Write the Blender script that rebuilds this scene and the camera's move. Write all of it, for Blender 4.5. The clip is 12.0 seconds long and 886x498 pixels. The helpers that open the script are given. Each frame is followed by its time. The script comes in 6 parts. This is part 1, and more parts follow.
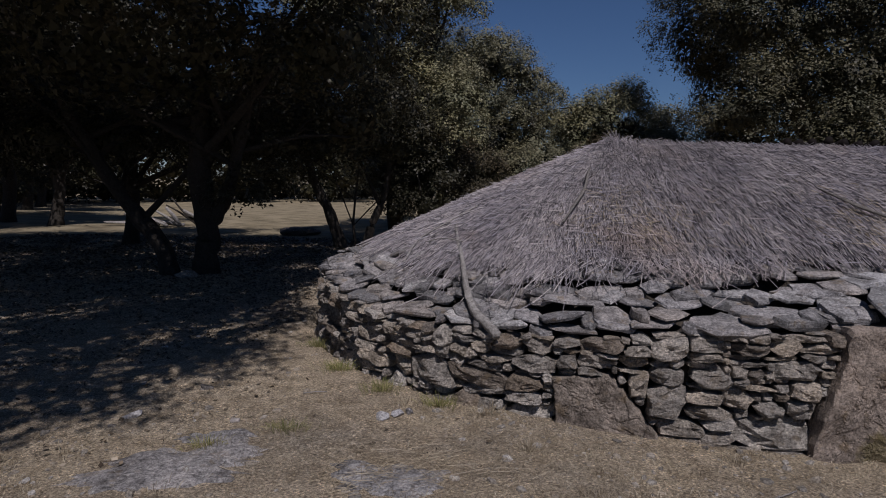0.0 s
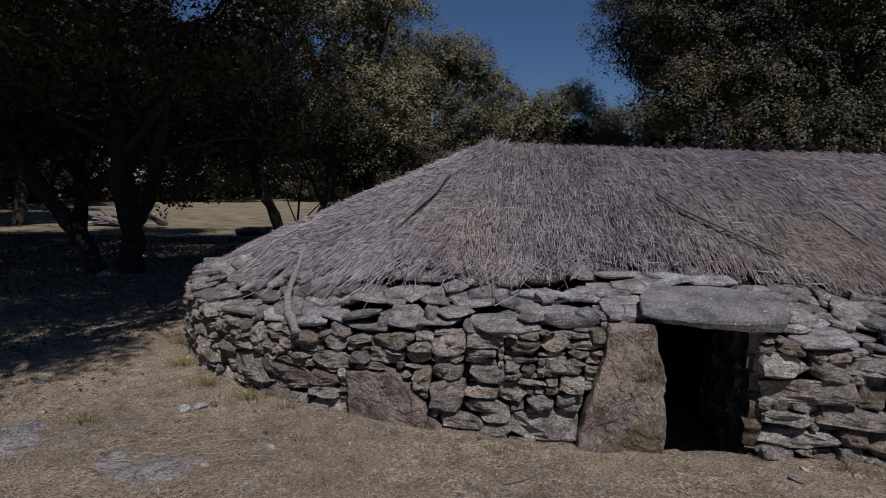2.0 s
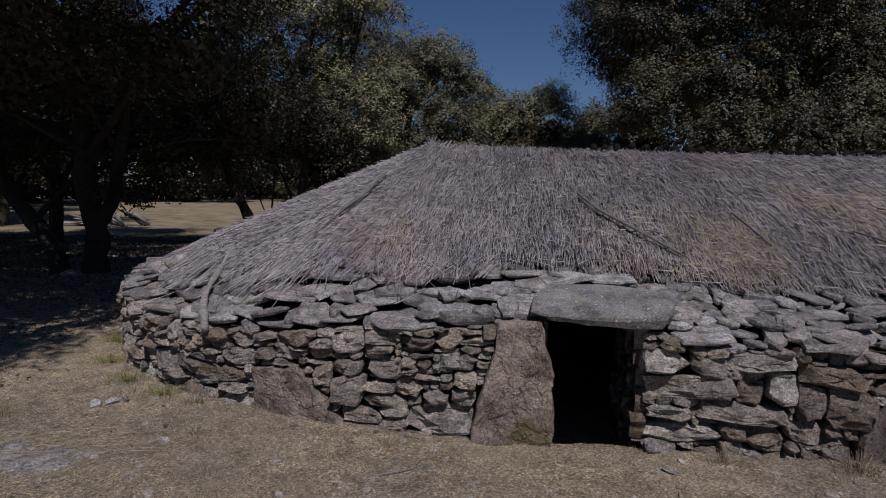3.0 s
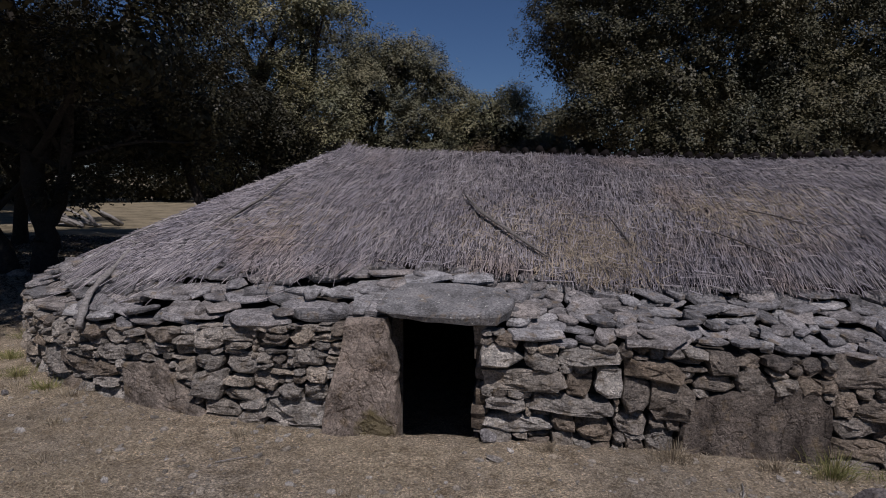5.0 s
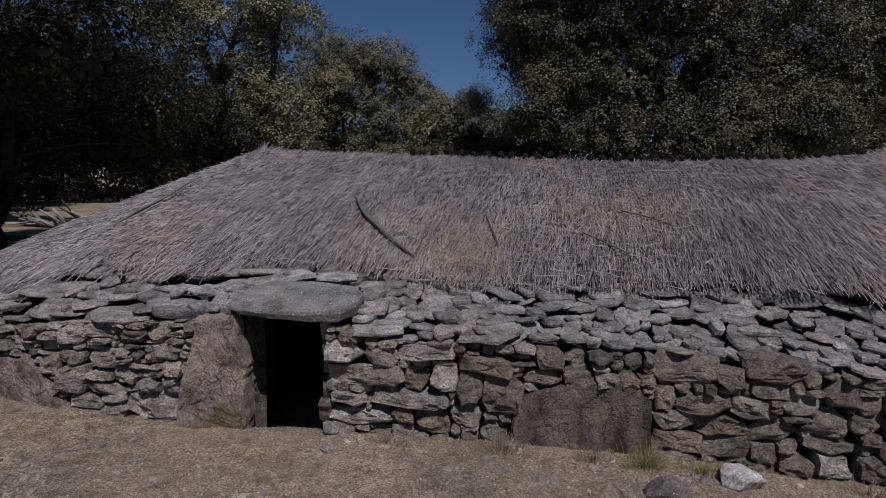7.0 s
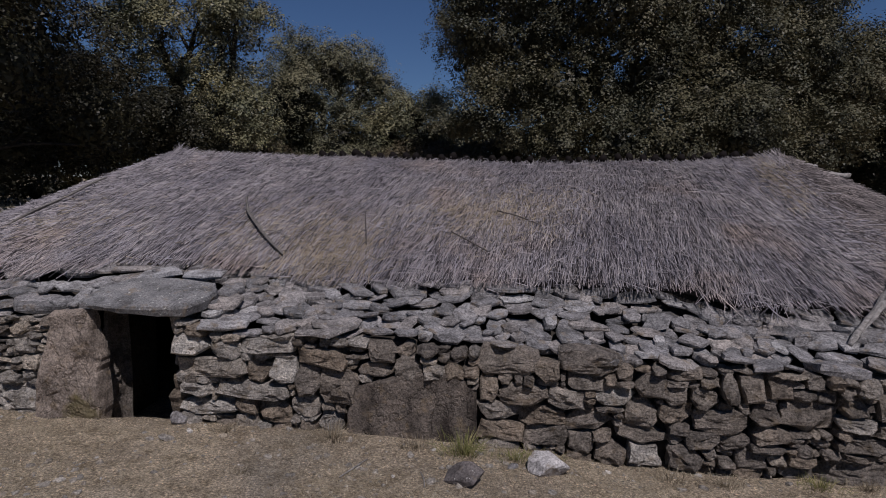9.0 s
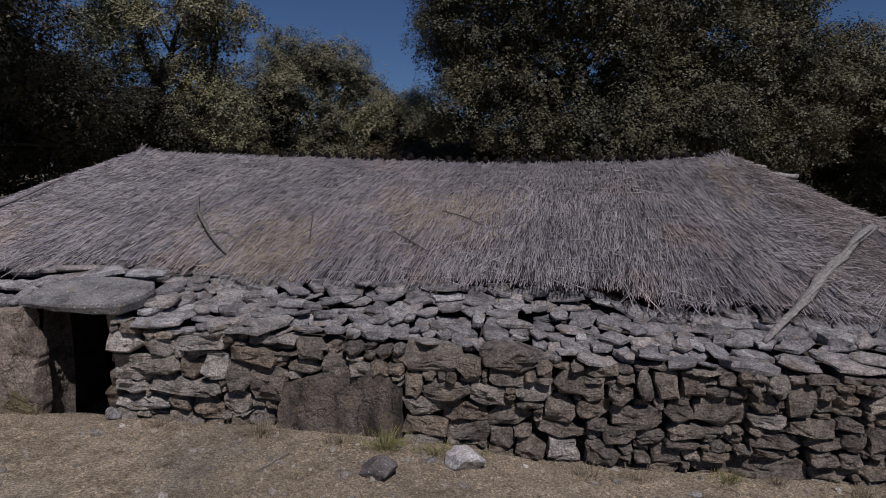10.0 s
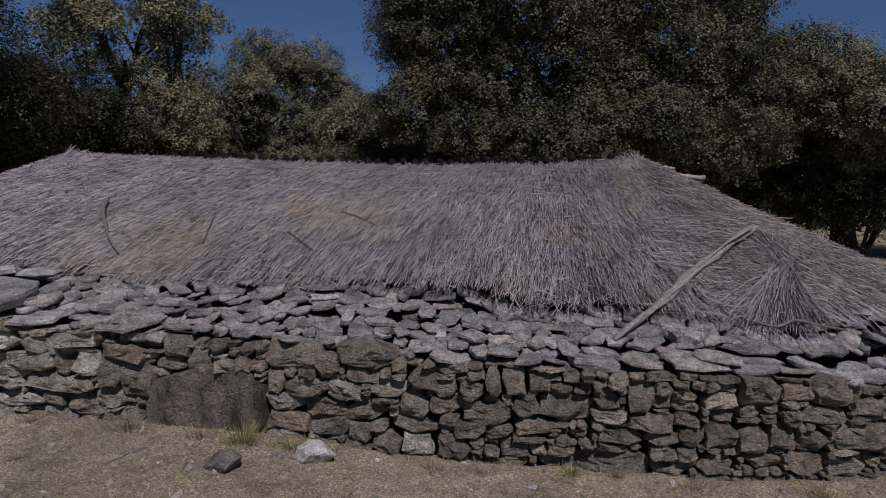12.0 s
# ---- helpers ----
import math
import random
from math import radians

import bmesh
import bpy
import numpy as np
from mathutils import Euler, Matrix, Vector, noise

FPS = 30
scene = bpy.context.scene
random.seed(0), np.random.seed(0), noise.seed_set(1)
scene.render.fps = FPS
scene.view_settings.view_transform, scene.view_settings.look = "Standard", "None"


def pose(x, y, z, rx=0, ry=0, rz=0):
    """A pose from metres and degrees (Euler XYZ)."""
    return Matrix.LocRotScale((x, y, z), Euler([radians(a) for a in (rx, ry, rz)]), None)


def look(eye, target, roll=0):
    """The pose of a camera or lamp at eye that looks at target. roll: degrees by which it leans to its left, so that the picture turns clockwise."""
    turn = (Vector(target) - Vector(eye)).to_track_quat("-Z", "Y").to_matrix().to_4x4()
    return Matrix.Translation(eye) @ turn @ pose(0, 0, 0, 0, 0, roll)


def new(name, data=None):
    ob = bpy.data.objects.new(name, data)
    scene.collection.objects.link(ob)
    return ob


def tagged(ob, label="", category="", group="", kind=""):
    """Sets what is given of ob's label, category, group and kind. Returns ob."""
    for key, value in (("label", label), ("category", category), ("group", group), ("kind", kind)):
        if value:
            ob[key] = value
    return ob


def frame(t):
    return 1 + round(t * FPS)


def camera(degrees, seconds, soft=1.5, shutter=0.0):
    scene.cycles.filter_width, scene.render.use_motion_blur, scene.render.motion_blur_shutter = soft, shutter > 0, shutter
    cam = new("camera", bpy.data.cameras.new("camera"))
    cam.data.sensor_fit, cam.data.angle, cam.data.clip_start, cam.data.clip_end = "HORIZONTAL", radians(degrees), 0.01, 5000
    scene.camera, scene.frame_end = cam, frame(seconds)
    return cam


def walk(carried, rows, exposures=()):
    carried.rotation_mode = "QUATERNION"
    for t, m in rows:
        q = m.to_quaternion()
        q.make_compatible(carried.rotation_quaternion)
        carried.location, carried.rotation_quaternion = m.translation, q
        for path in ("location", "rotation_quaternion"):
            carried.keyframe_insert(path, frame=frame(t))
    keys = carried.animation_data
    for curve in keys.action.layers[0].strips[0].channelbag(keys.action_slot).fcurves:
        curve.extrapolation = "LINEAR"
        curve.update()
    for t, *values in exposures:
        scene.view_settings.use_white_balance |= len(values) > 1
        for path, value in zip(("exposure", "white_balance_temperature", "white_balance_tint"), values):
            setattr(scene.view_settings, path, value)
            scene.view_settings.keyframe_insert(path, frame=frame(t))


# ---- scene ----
cam = camera(72.0, 12.0, soft=1.0)
METRES, DEEP, EYE, TILT, LEAN, TURN = 8.0, 1.64, 2.0, -6.3, -0.75, 0.0
ROWS = [
    (0.0, 0.0, 0.0, 0.0, 0.0, 0.0, -0.0),
    (0.5, 0.0501, -0.0037, 0.0004, -0.01, -0.01, -0.02),
    (1.0, 0.0982, -0.008, 0.0008, -0.0, -0.02, -0.02),
    (1.5, 0.1497, -0.0133, 0.0011, -0.0, -0.04, -0.02),
    (2.0, 0.1991, -0.0181, 0.0011, -0.0, -0.03, -0.03),
    (2.5, 0.252, -0.024, 0.001, -0.01, -0.02, -0.02),
    (3.0, 0.2979, -0.0295, 0.0006, 0.01, -0.02, -0.03),
    (5.0, 0.4473, -0.0486, 0.0016, 0.03, -0.05, -0.0),
    (5.5, 0.4858, -0.0524, 0.0014, 0.04, -0.05, 0.01),
    (6.0, 0.5231, -0.056, 0.0012, 0.03, -0.06, 0.02),
    (6.5, 0.5647, -0.0596, 0.0011, 0.03, -0.04, 0.0),
    (7.0, 0.6043, -0.0638, 0.001, 0.01, -0.04, 0.0),
    (9.0, 0.7712, -0.0811, -0.001, 0.0, -0.05, -0.04),
    (9.5, 0.8121, -0.0859, -0.0013, -0.02, -0.05, -0.04),
    (10.0, 0.8474, -0.0898, -0.0016, -0.03, -0.05, -0.05),
    (10.5, 0.8859, -0.0946, -0.0025, -0.04, -0.05, -0.06),
    (11.0, 0.9216, -0.0986, -0.0025, -0.03, -0.06, -0.05),
    (11.5, 0.9597, -0.1008, -0.0015, -0.0, -0.05, -0.07),
    (12.0, 0.9945, -0.101, -0.0013, -0.01, -0.05, -0.07),
]
walk(cam, [(t, pose(0, 0, EYE, TILT, LEAN, TURN) @ pose(METRES * x, METRES * DEEP * y, METRES * z, 90 + pitch, roll, yaw)) for t, x, y, z, yaw, pitch, roll in ROWS],
     [(0.0, -0.55, 6120, 19)])

# ---- light ----
SUN = Vector((0.16, -0.55, 0.82)).normalized()
world = bpy.data.worlds.new("sky")
scene.world = world
world.use_nodes = True
wn = world.node_tree
sky = wn.nodes.new("ShaderNodeTexSky")
sky.sky_type, sky.sun_disc = "NISHITA", False
sky.sun_elevation, sky.sun_rotation = math.asin(SUN.z), math.atan2(SUN.x, SUN.y)
sky.altitude, sky.air_density, sky.dust_density, sky.ozone_density = 300, 1.0, 0.0, 10.0
wn.nodes["Background"].inputs["Strength"].default_value = 0.053
wn.links.new(sky.outputs[0], wn.nodes["Background"].inputs["Color"])
sun = new("sun", bpy.data.lights.new("sun", "SUN"))
sun.data.energy, sun.data.angle, sun.data.color = 4.7, radians(0.6), (1.0, 0.95, 0.88)
sun.matrix_world = look(SUN * 50, (0, 0, 0))


# ---- materials ----
def material(name, rough=0.9):
    m = bpy.data.materials.new(name)
    m.use_nodes = True
    b = m.node_tree.nodes["Principled BSDF"]
    b.inputs["Roughness"].default_value = rough
    b.inputs["Specular IOR Level"].default_value = 0.25
    return m, m.node_tree, b


def node(nt, kind, **values):
    n = nt.nodes.new(kind)
    for key, value in values.items():
        n.inputs[key].default_value = value
    return n


def coords(nt, spread=0.0):
    """Object coordinates, shifted for each piece where spread is given."""
    tc = nt.nodes.new("ShaderNodeTexCoord")
    if not spread:
        return tc.outputs["Object"]
    rnd = piece_random(nt)
    add = nt.nodes.new("ShaderNodeVectorMath")
    add.operation = "MULTIPLY_ADD"
    nt.links.new(rnd, add.inputs[0])
    add.inputs[1].default_value = (spread, spread * 0.7, spread * 1.3)
    nt.links.new(tc.outputs["Object"], add.inputs[2])
    return add.outputs[0]


def piece_random(nt):
    oi, geo = nt.nodes.new("ShaderNodeObjectInfo"), nt.nodes.new("ShaderNodeNewGeometry")
    s = nt.nodes.new("ShaderNodeMath")
    s.operation = "ADD"
    nt.links.new(oi.outputs["Random"], s.inputs[0])
    nt.links.new(geo.outputs["Random Per Island"], s.inputs[1])
    f = nt.nodes.new("ShaderNodeMath")
    f.operation = "FRACT"
    nt.links.new(s.outputs[0], f.inputs[0])
    return f.outputs[0]


def noise_tex(nt, vec, scale, detail=6.0, rough=0.6, distortion=0.0):
    n = node(nt, "ShaderNodeTexNoise", Scale=scale, Detail=detail, Roughness=rough, Distortion=distortion)
    nt.links.new(vec, n.inputs["Vector"])
    return n.outputs["Fac"]


def ramp(nt, fac, stops):
    r = nt.nodes.new("ShaderNodeValToRGB")
    e = r.color_ramp.elements
    while len(e) < len(stops):
        e.new(0.5)
    for k, (p, c) in enumerate(stops):
        e[k].position = p
        e[k].color = (*c, 1) if len(c) == 3 else c
    nt.links.new(fac, r.inputs[0])
    return r.outputs[0]


def mix(nt, fac, a, b, mode="MIX"):
    n = nt.nodes.new("ShaderNodeMix")
    n.data_type, n.blend_type = "RGBA", mode
    for value, slot in ((fac, n.inputs[0]), (a, n.inputs[6]), (b, n.inputs[7])):
        if hasattr(value, "links"):
            nt.links.new(value, slot)
        else:
            slot.default_value = value if isinstance(value, float) else (*value, 1)
    return n.outputs[2]


def bump(nt, bsdf, height, strength, distance):
    n = node(nt, "ShaderNodeBump", Strength=strength, Distance=distance)
    nt.links.new(height, n.inputs["Height"])
    nt.links.new(n.outputs[0], bsdf.inputs["Normal"])


def stone_material(name, dark, mid, light, warm, lichen=0.0, flake=1.0, grain=22.0, relief=0.03, streak=False, moss=None, beds=0.0, cracks=0.0):
    m, nt, b = material(name, 0.92)
    v = coords(nt, 37.0)
    tone = ramp(nt, piece_random(nt), [(0.0, dark), (0.35, mid), (0.65, warm), (0.85, mid), (1.0, light)])
    stain = ramp(nt, noise_tex(nt, v, 5.0, 5.0, 0.65), [(0.34, (0.52, 0.51, 0.50)), (0.50, (1.0, 1.0, 1.0)), (0.68, (1.4, 1.37, 1.34))])
    col = mix(nt, 1.0, tone, stain, "MULTIPLY")
    fine = ramp(nt, noise_tex(nt, v, 60.0, 4.0, 0.7), [(0.34, (0.30, 0.30, 0.30)), (0.50, (1.0, 1.0, 1.0)), (0.66, (1.55, 1.55, 1.55))])
    col = mix(nt, 0.8, col, fine, "MULTIPLY")
    if beds:
        mottle = ramp(nt, noise_tex(nt, v, 17.0, 5.0, 0.72, 0.6), [(0.36, (0.50, 0.49, 0.48)), (0.50, (1.0, 1.0, 1.0)), (0.62, (1.24, 1.23, 1.20))])
        col = mix(nt, 0.75, col, mottle, "MULTIPLY")
    rust = ramp(nt, noise_tex(nt, v, 8.0, 3.0), [(0.58, (0, 0, 0)), (0.70, (1, 1, 1))])
    col = mix(nt, rust, col, mix(nt, 0.5, col, (0.26, 0.19, 0.11)))
    if streak:
        run = node(nt, "ShaderNodeMapping")
        run.inputs["Scale"].default_value = (3.4, 3.4, 0.9)
        nt.links.new(v, run.inputs["Vector"])
        dark_run = ramp(nt, noise_tex(nt, run.outputs[0], 1.0, 4.0, 0.6), [(0.44, (1.2, 1.2, 1.2)), (0.57, (0.40, 0.38, 0.38))])
        col = mix(nt, 1.0, col, dark_run, "MULTIPLY")
    if lichen:
        spot = ramp(nt, noise_tex(nt, v, 38.0, 2.0, 0.5), [(0.70 - lichen * 0.06, (0, 0, 0)), (0.74 - lichen * 0.06, (1, 1, 1))])
        col = mix(nt, spot, col, (0.55, 0.54, 0.50))
    if moss:
        x, y, z, r = moss
        tex = nt.nodes.new("ShaderNodeTexCoord")
        far = nt.nodes.new("ShaderNodeVectorMath")
        far.operation = "DISTANCE"
        nt.links.new(tex.outputs["Object"], far.inputs[0])
        far.inputs[1].default_value = (x, y, z)
        edge = node(nt, "ShaderNodeMath")
        edge.operation = "MULTIPLY_ADD"
        nt.links.new(noise_tex(nt, tex.outputs["Object"], 14.0, 4.0, 0.6), edge.inputs[0])
        edge.inputs[1].default_value = r * 1.6
        nt.links.new(far.outputs["Value"], edge.inputs[2])
        col = mix(nt, ramp(nt, edge.outputs[0], [(r * 1.5, (0.7, 0.7, 0.7)), (r * 2.0, (0, 0, 0))]), col, (0.15, 0.125, 0.045))
    nt.links.new(col, b.inputs["Base Color"])
    stretch = node(nt, "ShaderNodeMapping")
    stretch.inputs["Scale"].default_value = (0.9, 0.9, 1.0 * flake + 0.3)
    nt.links.new(v, stretch.inputs["Vector"])
    h = noise_tex(nt, stretch.outputs[0], grain, 8.0, 0.72, 0.4)
    if cracks:
        warp = nt.nodes.new("ShaderNodeVectorMath")
        warp.operation = "MULTIPLY_ADD"
        wob = node(nt, "ShaderNodeTexNoise", Scale=5.0, Detail=4.0, Roughness=0.6)
        nt.links.new(v, wob.inputs["Vector"])
        nt.links.new(wob.outputs["Color"], warp.inputs[0])
        warp.inputs[1].default_value = (0.3, 0.3, 0.3)
        tall = node(nt, "ShaderNodeMapping")
        tall.inputs["Scale"].default_value = (1.0, 1.0, 0.4)
        nt.links.new(v, tall.inputs["Vector"])
        nt.links.new(tall.outputs[0], warp.inputs[2])
        cell = node(nt, "ShaderNodeTexVoronoi", Scale=2.6, Randomness=1.0)
        cell.feature = "DISTANCE_TO_EDGE"
        nt.links.new(warp.outputs[0], cell.inputs["Vector"])
        seam = ramp(nt, cell.outputs["Distance"], [(0.004, (0, 0, 0)), (0.03, (1, 1, 1))])
        nt.links.new(mix(nt, cracks, col, mix(nt, 1.0, col, ramp(nt, seam, [(0.0, (0.35, 0.33, 0.32)), (1.0, (1, 1, 1))]), "MULTIPLY")), b.inputs["Base Color"])
        deep = nt.nodes.new("ShaderNodeMath")
        deep.operation = "MULTIPLY_ADD"
        nt.links.new(seam, deep.inputs[0])
        deep.inputs[1].default_value = cracks
        nt.links.new(h, deep.inputs[2])
        h = deep.outputs[0]
    if beds:
        # split along the bedding: thin ledges and cracks, darker where they are deep
        layer = node(nt, "ShaderNodeMapping")
        layer.inputs["Rotation"].default_value = (0.25, 0.18, 0.0)
        layer.inputs["Scale"].default_value = (12.0, 12.0, 27.0)
        nt.links.new(v, layer.inputs["Vector"])
        split = noise_tex(nt, layer.outputs[0], 1.0, 6.0, 0.66, 1.5)
        crack = ramp(nt, split, [(0.36, (0.35, 0.34, 0.33)), (0.45, (1.0, 1.0, 1.0))])
        nt.links.new(mix(nt, beds, col, mix(nt, 1.0, col, crack, "MULTIPLY")), b.inputs["Base Color"])
        both = nt.nodes.new("ShaderNodeMath")
        both.operation = "MULTIPLY_ADD"
        nt.links.new(ramp(nt, split, [(0.34, (0, 0, 0)), (0.48, (0.8, 0.8, 0.8)), (0.66, (1, 1, 1))]), both.inputs[0])
        both.inputs[1].default_value = 0.8 * beds
        nt.links.new(h, both.inputs[2])
        h = both.outputs[0]
    bump(nt, b, h, 1.0, relief)
    return m


STONE = stone_material("dry_stone", (0.345, 0.317, 0.284), (0.495, 0.453, 0.404), (0.621, 0.580, 0.525), (0.528, 0.454, 0.367), 0.0, 1.8, 30.0, 0.08, beds=0.28)
# browner stone; its lower tone also carries the shade on the far stretch
DARK_BROWN = stone_material("darker_brown_stone", (0.229, 0.201, 0.176), (0.320, 0.279, 0.239), (0.430, 0.384, 0.335), (0.364, 0.295, 0.226), 0.0, 1.8, 30.0, 0.09, beds=0.28)
SLAB = stone_material("capping_stone", (0.168, 0.165, 0.166), (0.275, 0.266, 0.269), (0.402, 0.394, 0.390), (0.309, 0.281, 0.261), 0.0, 0.8, 20.0, 0.035, beds=0.25)
BROWN = stone_material("brown_slab_stone", (0.270, 0.230, 0.191), (0.278, 0.235, 0.197), (0.292, 0.249, 0.208), (0.243, 0.205, 0.167), 0.0, 0.5, 26.0, 0.04, cracks=0.3)
POST = stone_material("mossy_doorpost_stone", (0.297, 0.246, 0.205), (0.301, 0.252, 0.208), (0.320, 0.266, 0.220), (0.268, 0.218, 0.177), 0.0, 0.5, 28.0, 0.045, False, (-0.17, 0.03, 0.14, 0.15), cracks=0.3)
FOOT = stone_material("stained_slab_stone", (0.141, 0.117, 0.099), (0.143, 0.120, 0.101), (0.152, 0.128, 0.107), (0.141, 0.117, 0.098), 0.0, 0.5, 36.0, 0.045, True, cracks=0.3)
GREY = stone_material("grey_slab_stone", (0.180, 0.178, 0.179), (0.189, 0.186, 0.186), (0.198, 0.194, 0.193), (0.189, 0.185, 0.182), 0.25, 0.5, 24.0, 0.02)
PALE_GREY = stone_material("pale_grey_stone", (0.304, 0.300, 0.304), (0.320, 0.316, 0.320), (0.336, 0.328, 0.336), (0.320, 0.312, 0.312), 0.3, 0.6, 12.0)
PALE = stone_material("pale_stone", (0.45, 0.43, 0.42), (0.47, 0.45, 0.44), (0.50, 0.48, 0.47), (0.46, 0.43, 0.41), 0.0, 0.7, 9.0)
DUSKY = stone_material("dusky_stone", (0.102, 0.094, 0.092), (0.122, 0.110, 0.107), (0.143, 0.131, 0.122), (0.122, 0.104, 0.097), 0.2, 0.8, 9.0)


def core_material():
    m, nt, b = material("dark_wall_core", 1.0)
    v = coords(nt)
    # near black, so the shade between the stones is in the colour
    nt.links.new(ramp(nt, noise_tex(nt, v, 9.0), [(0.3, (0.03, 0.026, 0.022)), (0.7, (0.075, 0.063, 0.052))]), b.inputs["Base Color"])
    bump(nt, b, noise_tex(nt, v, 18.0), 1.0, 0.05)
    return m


CORE = core_material()


def reed_material(name, colours, patch=None):
    m, nt, b = material(name, 0.85)
    b.inputs["Specular IOR Level"].default_value = 0.15
    geo = nt.nodes.new("ShaderNodeNewGeometry")
    v = coords(nt)
    col = ramp(nt, geo.outputs["Random Per Island"], colours)
    broad = ramp(nt, noise_tex(nt, v, 1.1, 4.0, 0.65), [(0.36, (0.78, 0.77, 0.80)), (0.62, (1.12, 1.10, 1.08))])
    col = mix(nt, 1.0, col, broad, "MULTIPLY")
    if patch:
        area = ramp(nt, noise_tex(nt, v, 0.75, 5.0, 0.6), [(0.55, (0, 0, 0)), (0.72, (1, 1, 1))])
        col = mix(nt, area, col, mix(nt, 1.0, col, patch, "MULTIPLY"))
    fleck = ramp(nt, noise_tex(nt, v, 35.0, 3.0, 0.7), [(0.3, (0.7, 0.7, 0.7)), (0.65, (1.1, 1.1, 1.1))])
    col = mix(nt, 0.7, col, fleck, "MULTIPLY")
    nt.links.new(col, b.inputs["Base Color"])
    return m


REED = reed_material("weathered_reed", [(0.0, (0.035, 0.033, 0.035)), (0.25, (0.125, 0.118, 0.128)), (0.5, (0.245, 0.228, 0.238)), (0.75, (0.365, 0.335, 0.332)), (0.9, (0.335, 0.325, 0.362)), (1.0, (0.49, 0.455, 0.43))], (1.10, 0.97, 0.84))
OLD_REED = reed_material("brown_old_reed", [(0.0, (0.038, 0.033, 0.032)), (0.4, (0.126, 0.112, 0.108)), (0.8, (0.239, 0.210, 0.195)), (1.0, (0.403, 0.357, 0.338))])
TAN = reed_material("fresh_reed", [(0.0, (0.179, 0.147, 0.105)), (0.5, (0.304, 0.257, 0.189)), (1.0, (0.441, 0.378, 0.278))])
# sheet under the reeds; the shade in their gaps is put into its colour
THATCH = reed_material("dark_thatch_base", [(0.0, (0.055, 0.050, 0.050)), (1.0, (0.075, 0.068, 0.068))])
# near black: stands in for the shade in the bundles' cut ends
DARKREED = reed_material("shaded_reed_ends", [(0.0, (0.004, 0.003, 0.003)), (1.0, (0.012, 0.009, 0.008))])
STRAW = reed_material("dry_grass_litter", [(0.0, (0.12, 0.095, 0.065)), (0.35, (0.25, 0.205, 0.14)), (0.75, (0.37, 0.315, 0.22)), (1.0, (0.50, 0.45, 0.35))])
TUFT = reed_material("tussock_grass", [(0.0, (0.11, 0.13, 0.04)), (0.5, (0.24, 0.24, 0.09)), (1.0, (0.44, 0.38, 0.20))])


def bark_material(name, a, c, grain=14.0):
    m, nt, b = material(name, 0.95)
    v = coords(nt)
    n1 = noise_tex(nt, v, grain, 6.0, 0.7, 1.0)
    nt.links.new(ramp(nt, n1, [(0.3, a), (0.7, c)]), b.inputs["Base Color"])
    bump(nt, b, n1, 0.9, 0.03)
    return m


# toned down: the shade on the trunks is put into this bark colour
BARK = bark_material("holm_oak_bark", (0.018, 0.016, 0.014), (0.06, 0.052, 0.044))
DEADWOOD = bark_material("bleached_dead_wood", (0.13, 0.12, 0.11), (0.44, 0.415, 0.39), 26.0)
GREYWOOD = bark_material("grey_dead_wood", (0.09, 0.083, 0.077), (0.24, 0.22, 0.20), 22.0)
DARKWOOD = bark_material("dark_dead_wood", (0.05, 0.045, 0.042), (0.15, 0.13, 0.12), 22.0)


def leaf_material(name, colours):
    m, nt, b = material(name, 0.5)
    geo = nt.nodes.new("ShaderNodeNewGeometry")
    v = coords(nt)
    col = ramp(nt, geo.outputs["Random Per Island"], colours)
    broad = ramp(nt, noise_tex(nt, v, 0.7, 4.0, 0.6), [(0.35, (0.72, 0.76, 0.74)), (0.65, (1.28, 1.18, 0.98))])
    nt.links.new(mix(nt, 1.0, col, broad, "MULTIPLY"), b.inputs["Base Color"])
    b.inputs["Specular IOR Level"].default_value = 0.22
    return m


LEAF = leaf_material("holm_oak_leaf", [(0.0, (0.065, 0.065, 0.043)), (0.5, (0.086, 0.086, 0.057)), (0.9, (0.112, 0.106, 0.073)), (1.0, (0.138, 0.128, 0.097))])
# oak leaf with the deep shade on some trees put into its colour
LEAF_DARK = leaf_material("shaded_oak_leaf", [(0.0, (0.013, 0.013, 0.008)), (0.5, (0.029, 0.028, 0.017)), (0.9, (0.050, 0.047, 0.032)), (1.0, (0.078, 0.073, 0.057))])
FALLEN = leaf_material("fallen_oak_leaf", [(0.0, (0.035, 0.026, 0.02)), (0.4, (0.085, 0.068, 0.053)), (0.8, (0.17, 0.145, 0.12)), (1.0, (0.40, 0.36, 0.32))])
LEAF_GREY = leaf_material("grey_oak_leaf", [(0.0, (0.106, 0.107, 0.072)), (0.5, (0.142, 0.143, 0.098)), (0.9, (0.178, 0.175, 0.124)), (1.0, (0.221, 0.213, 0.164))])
LEAF_BROWN = leaf_material("rusty_oak_leaf", [(0.0, (0.036, 0.031, 0.020)), (0.5, (0.065, 0.055, 0.036)), (0.9, (0.093, 0.077, 0.052)), (1.0, (0.132, 0.109, 0.077))])
# lighter leaf tone that carries the sunlight on two of the oaks
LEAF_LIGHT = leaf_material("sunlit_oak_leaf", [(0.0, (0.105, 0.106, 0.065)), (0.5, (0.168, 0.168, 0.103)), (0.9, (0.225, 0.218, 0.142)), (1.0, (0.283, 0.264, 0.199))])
# fill for the crowns' insides, with the shade there put into the colour
INNER_LEAF = leaf_material("inner_shade_leaf", [(0.0, (0.02, 0.02, 0.011)), (0.6, (0.038, 0.037, 0.02)), (1.0, (0.055, 0.05, 0.03))])


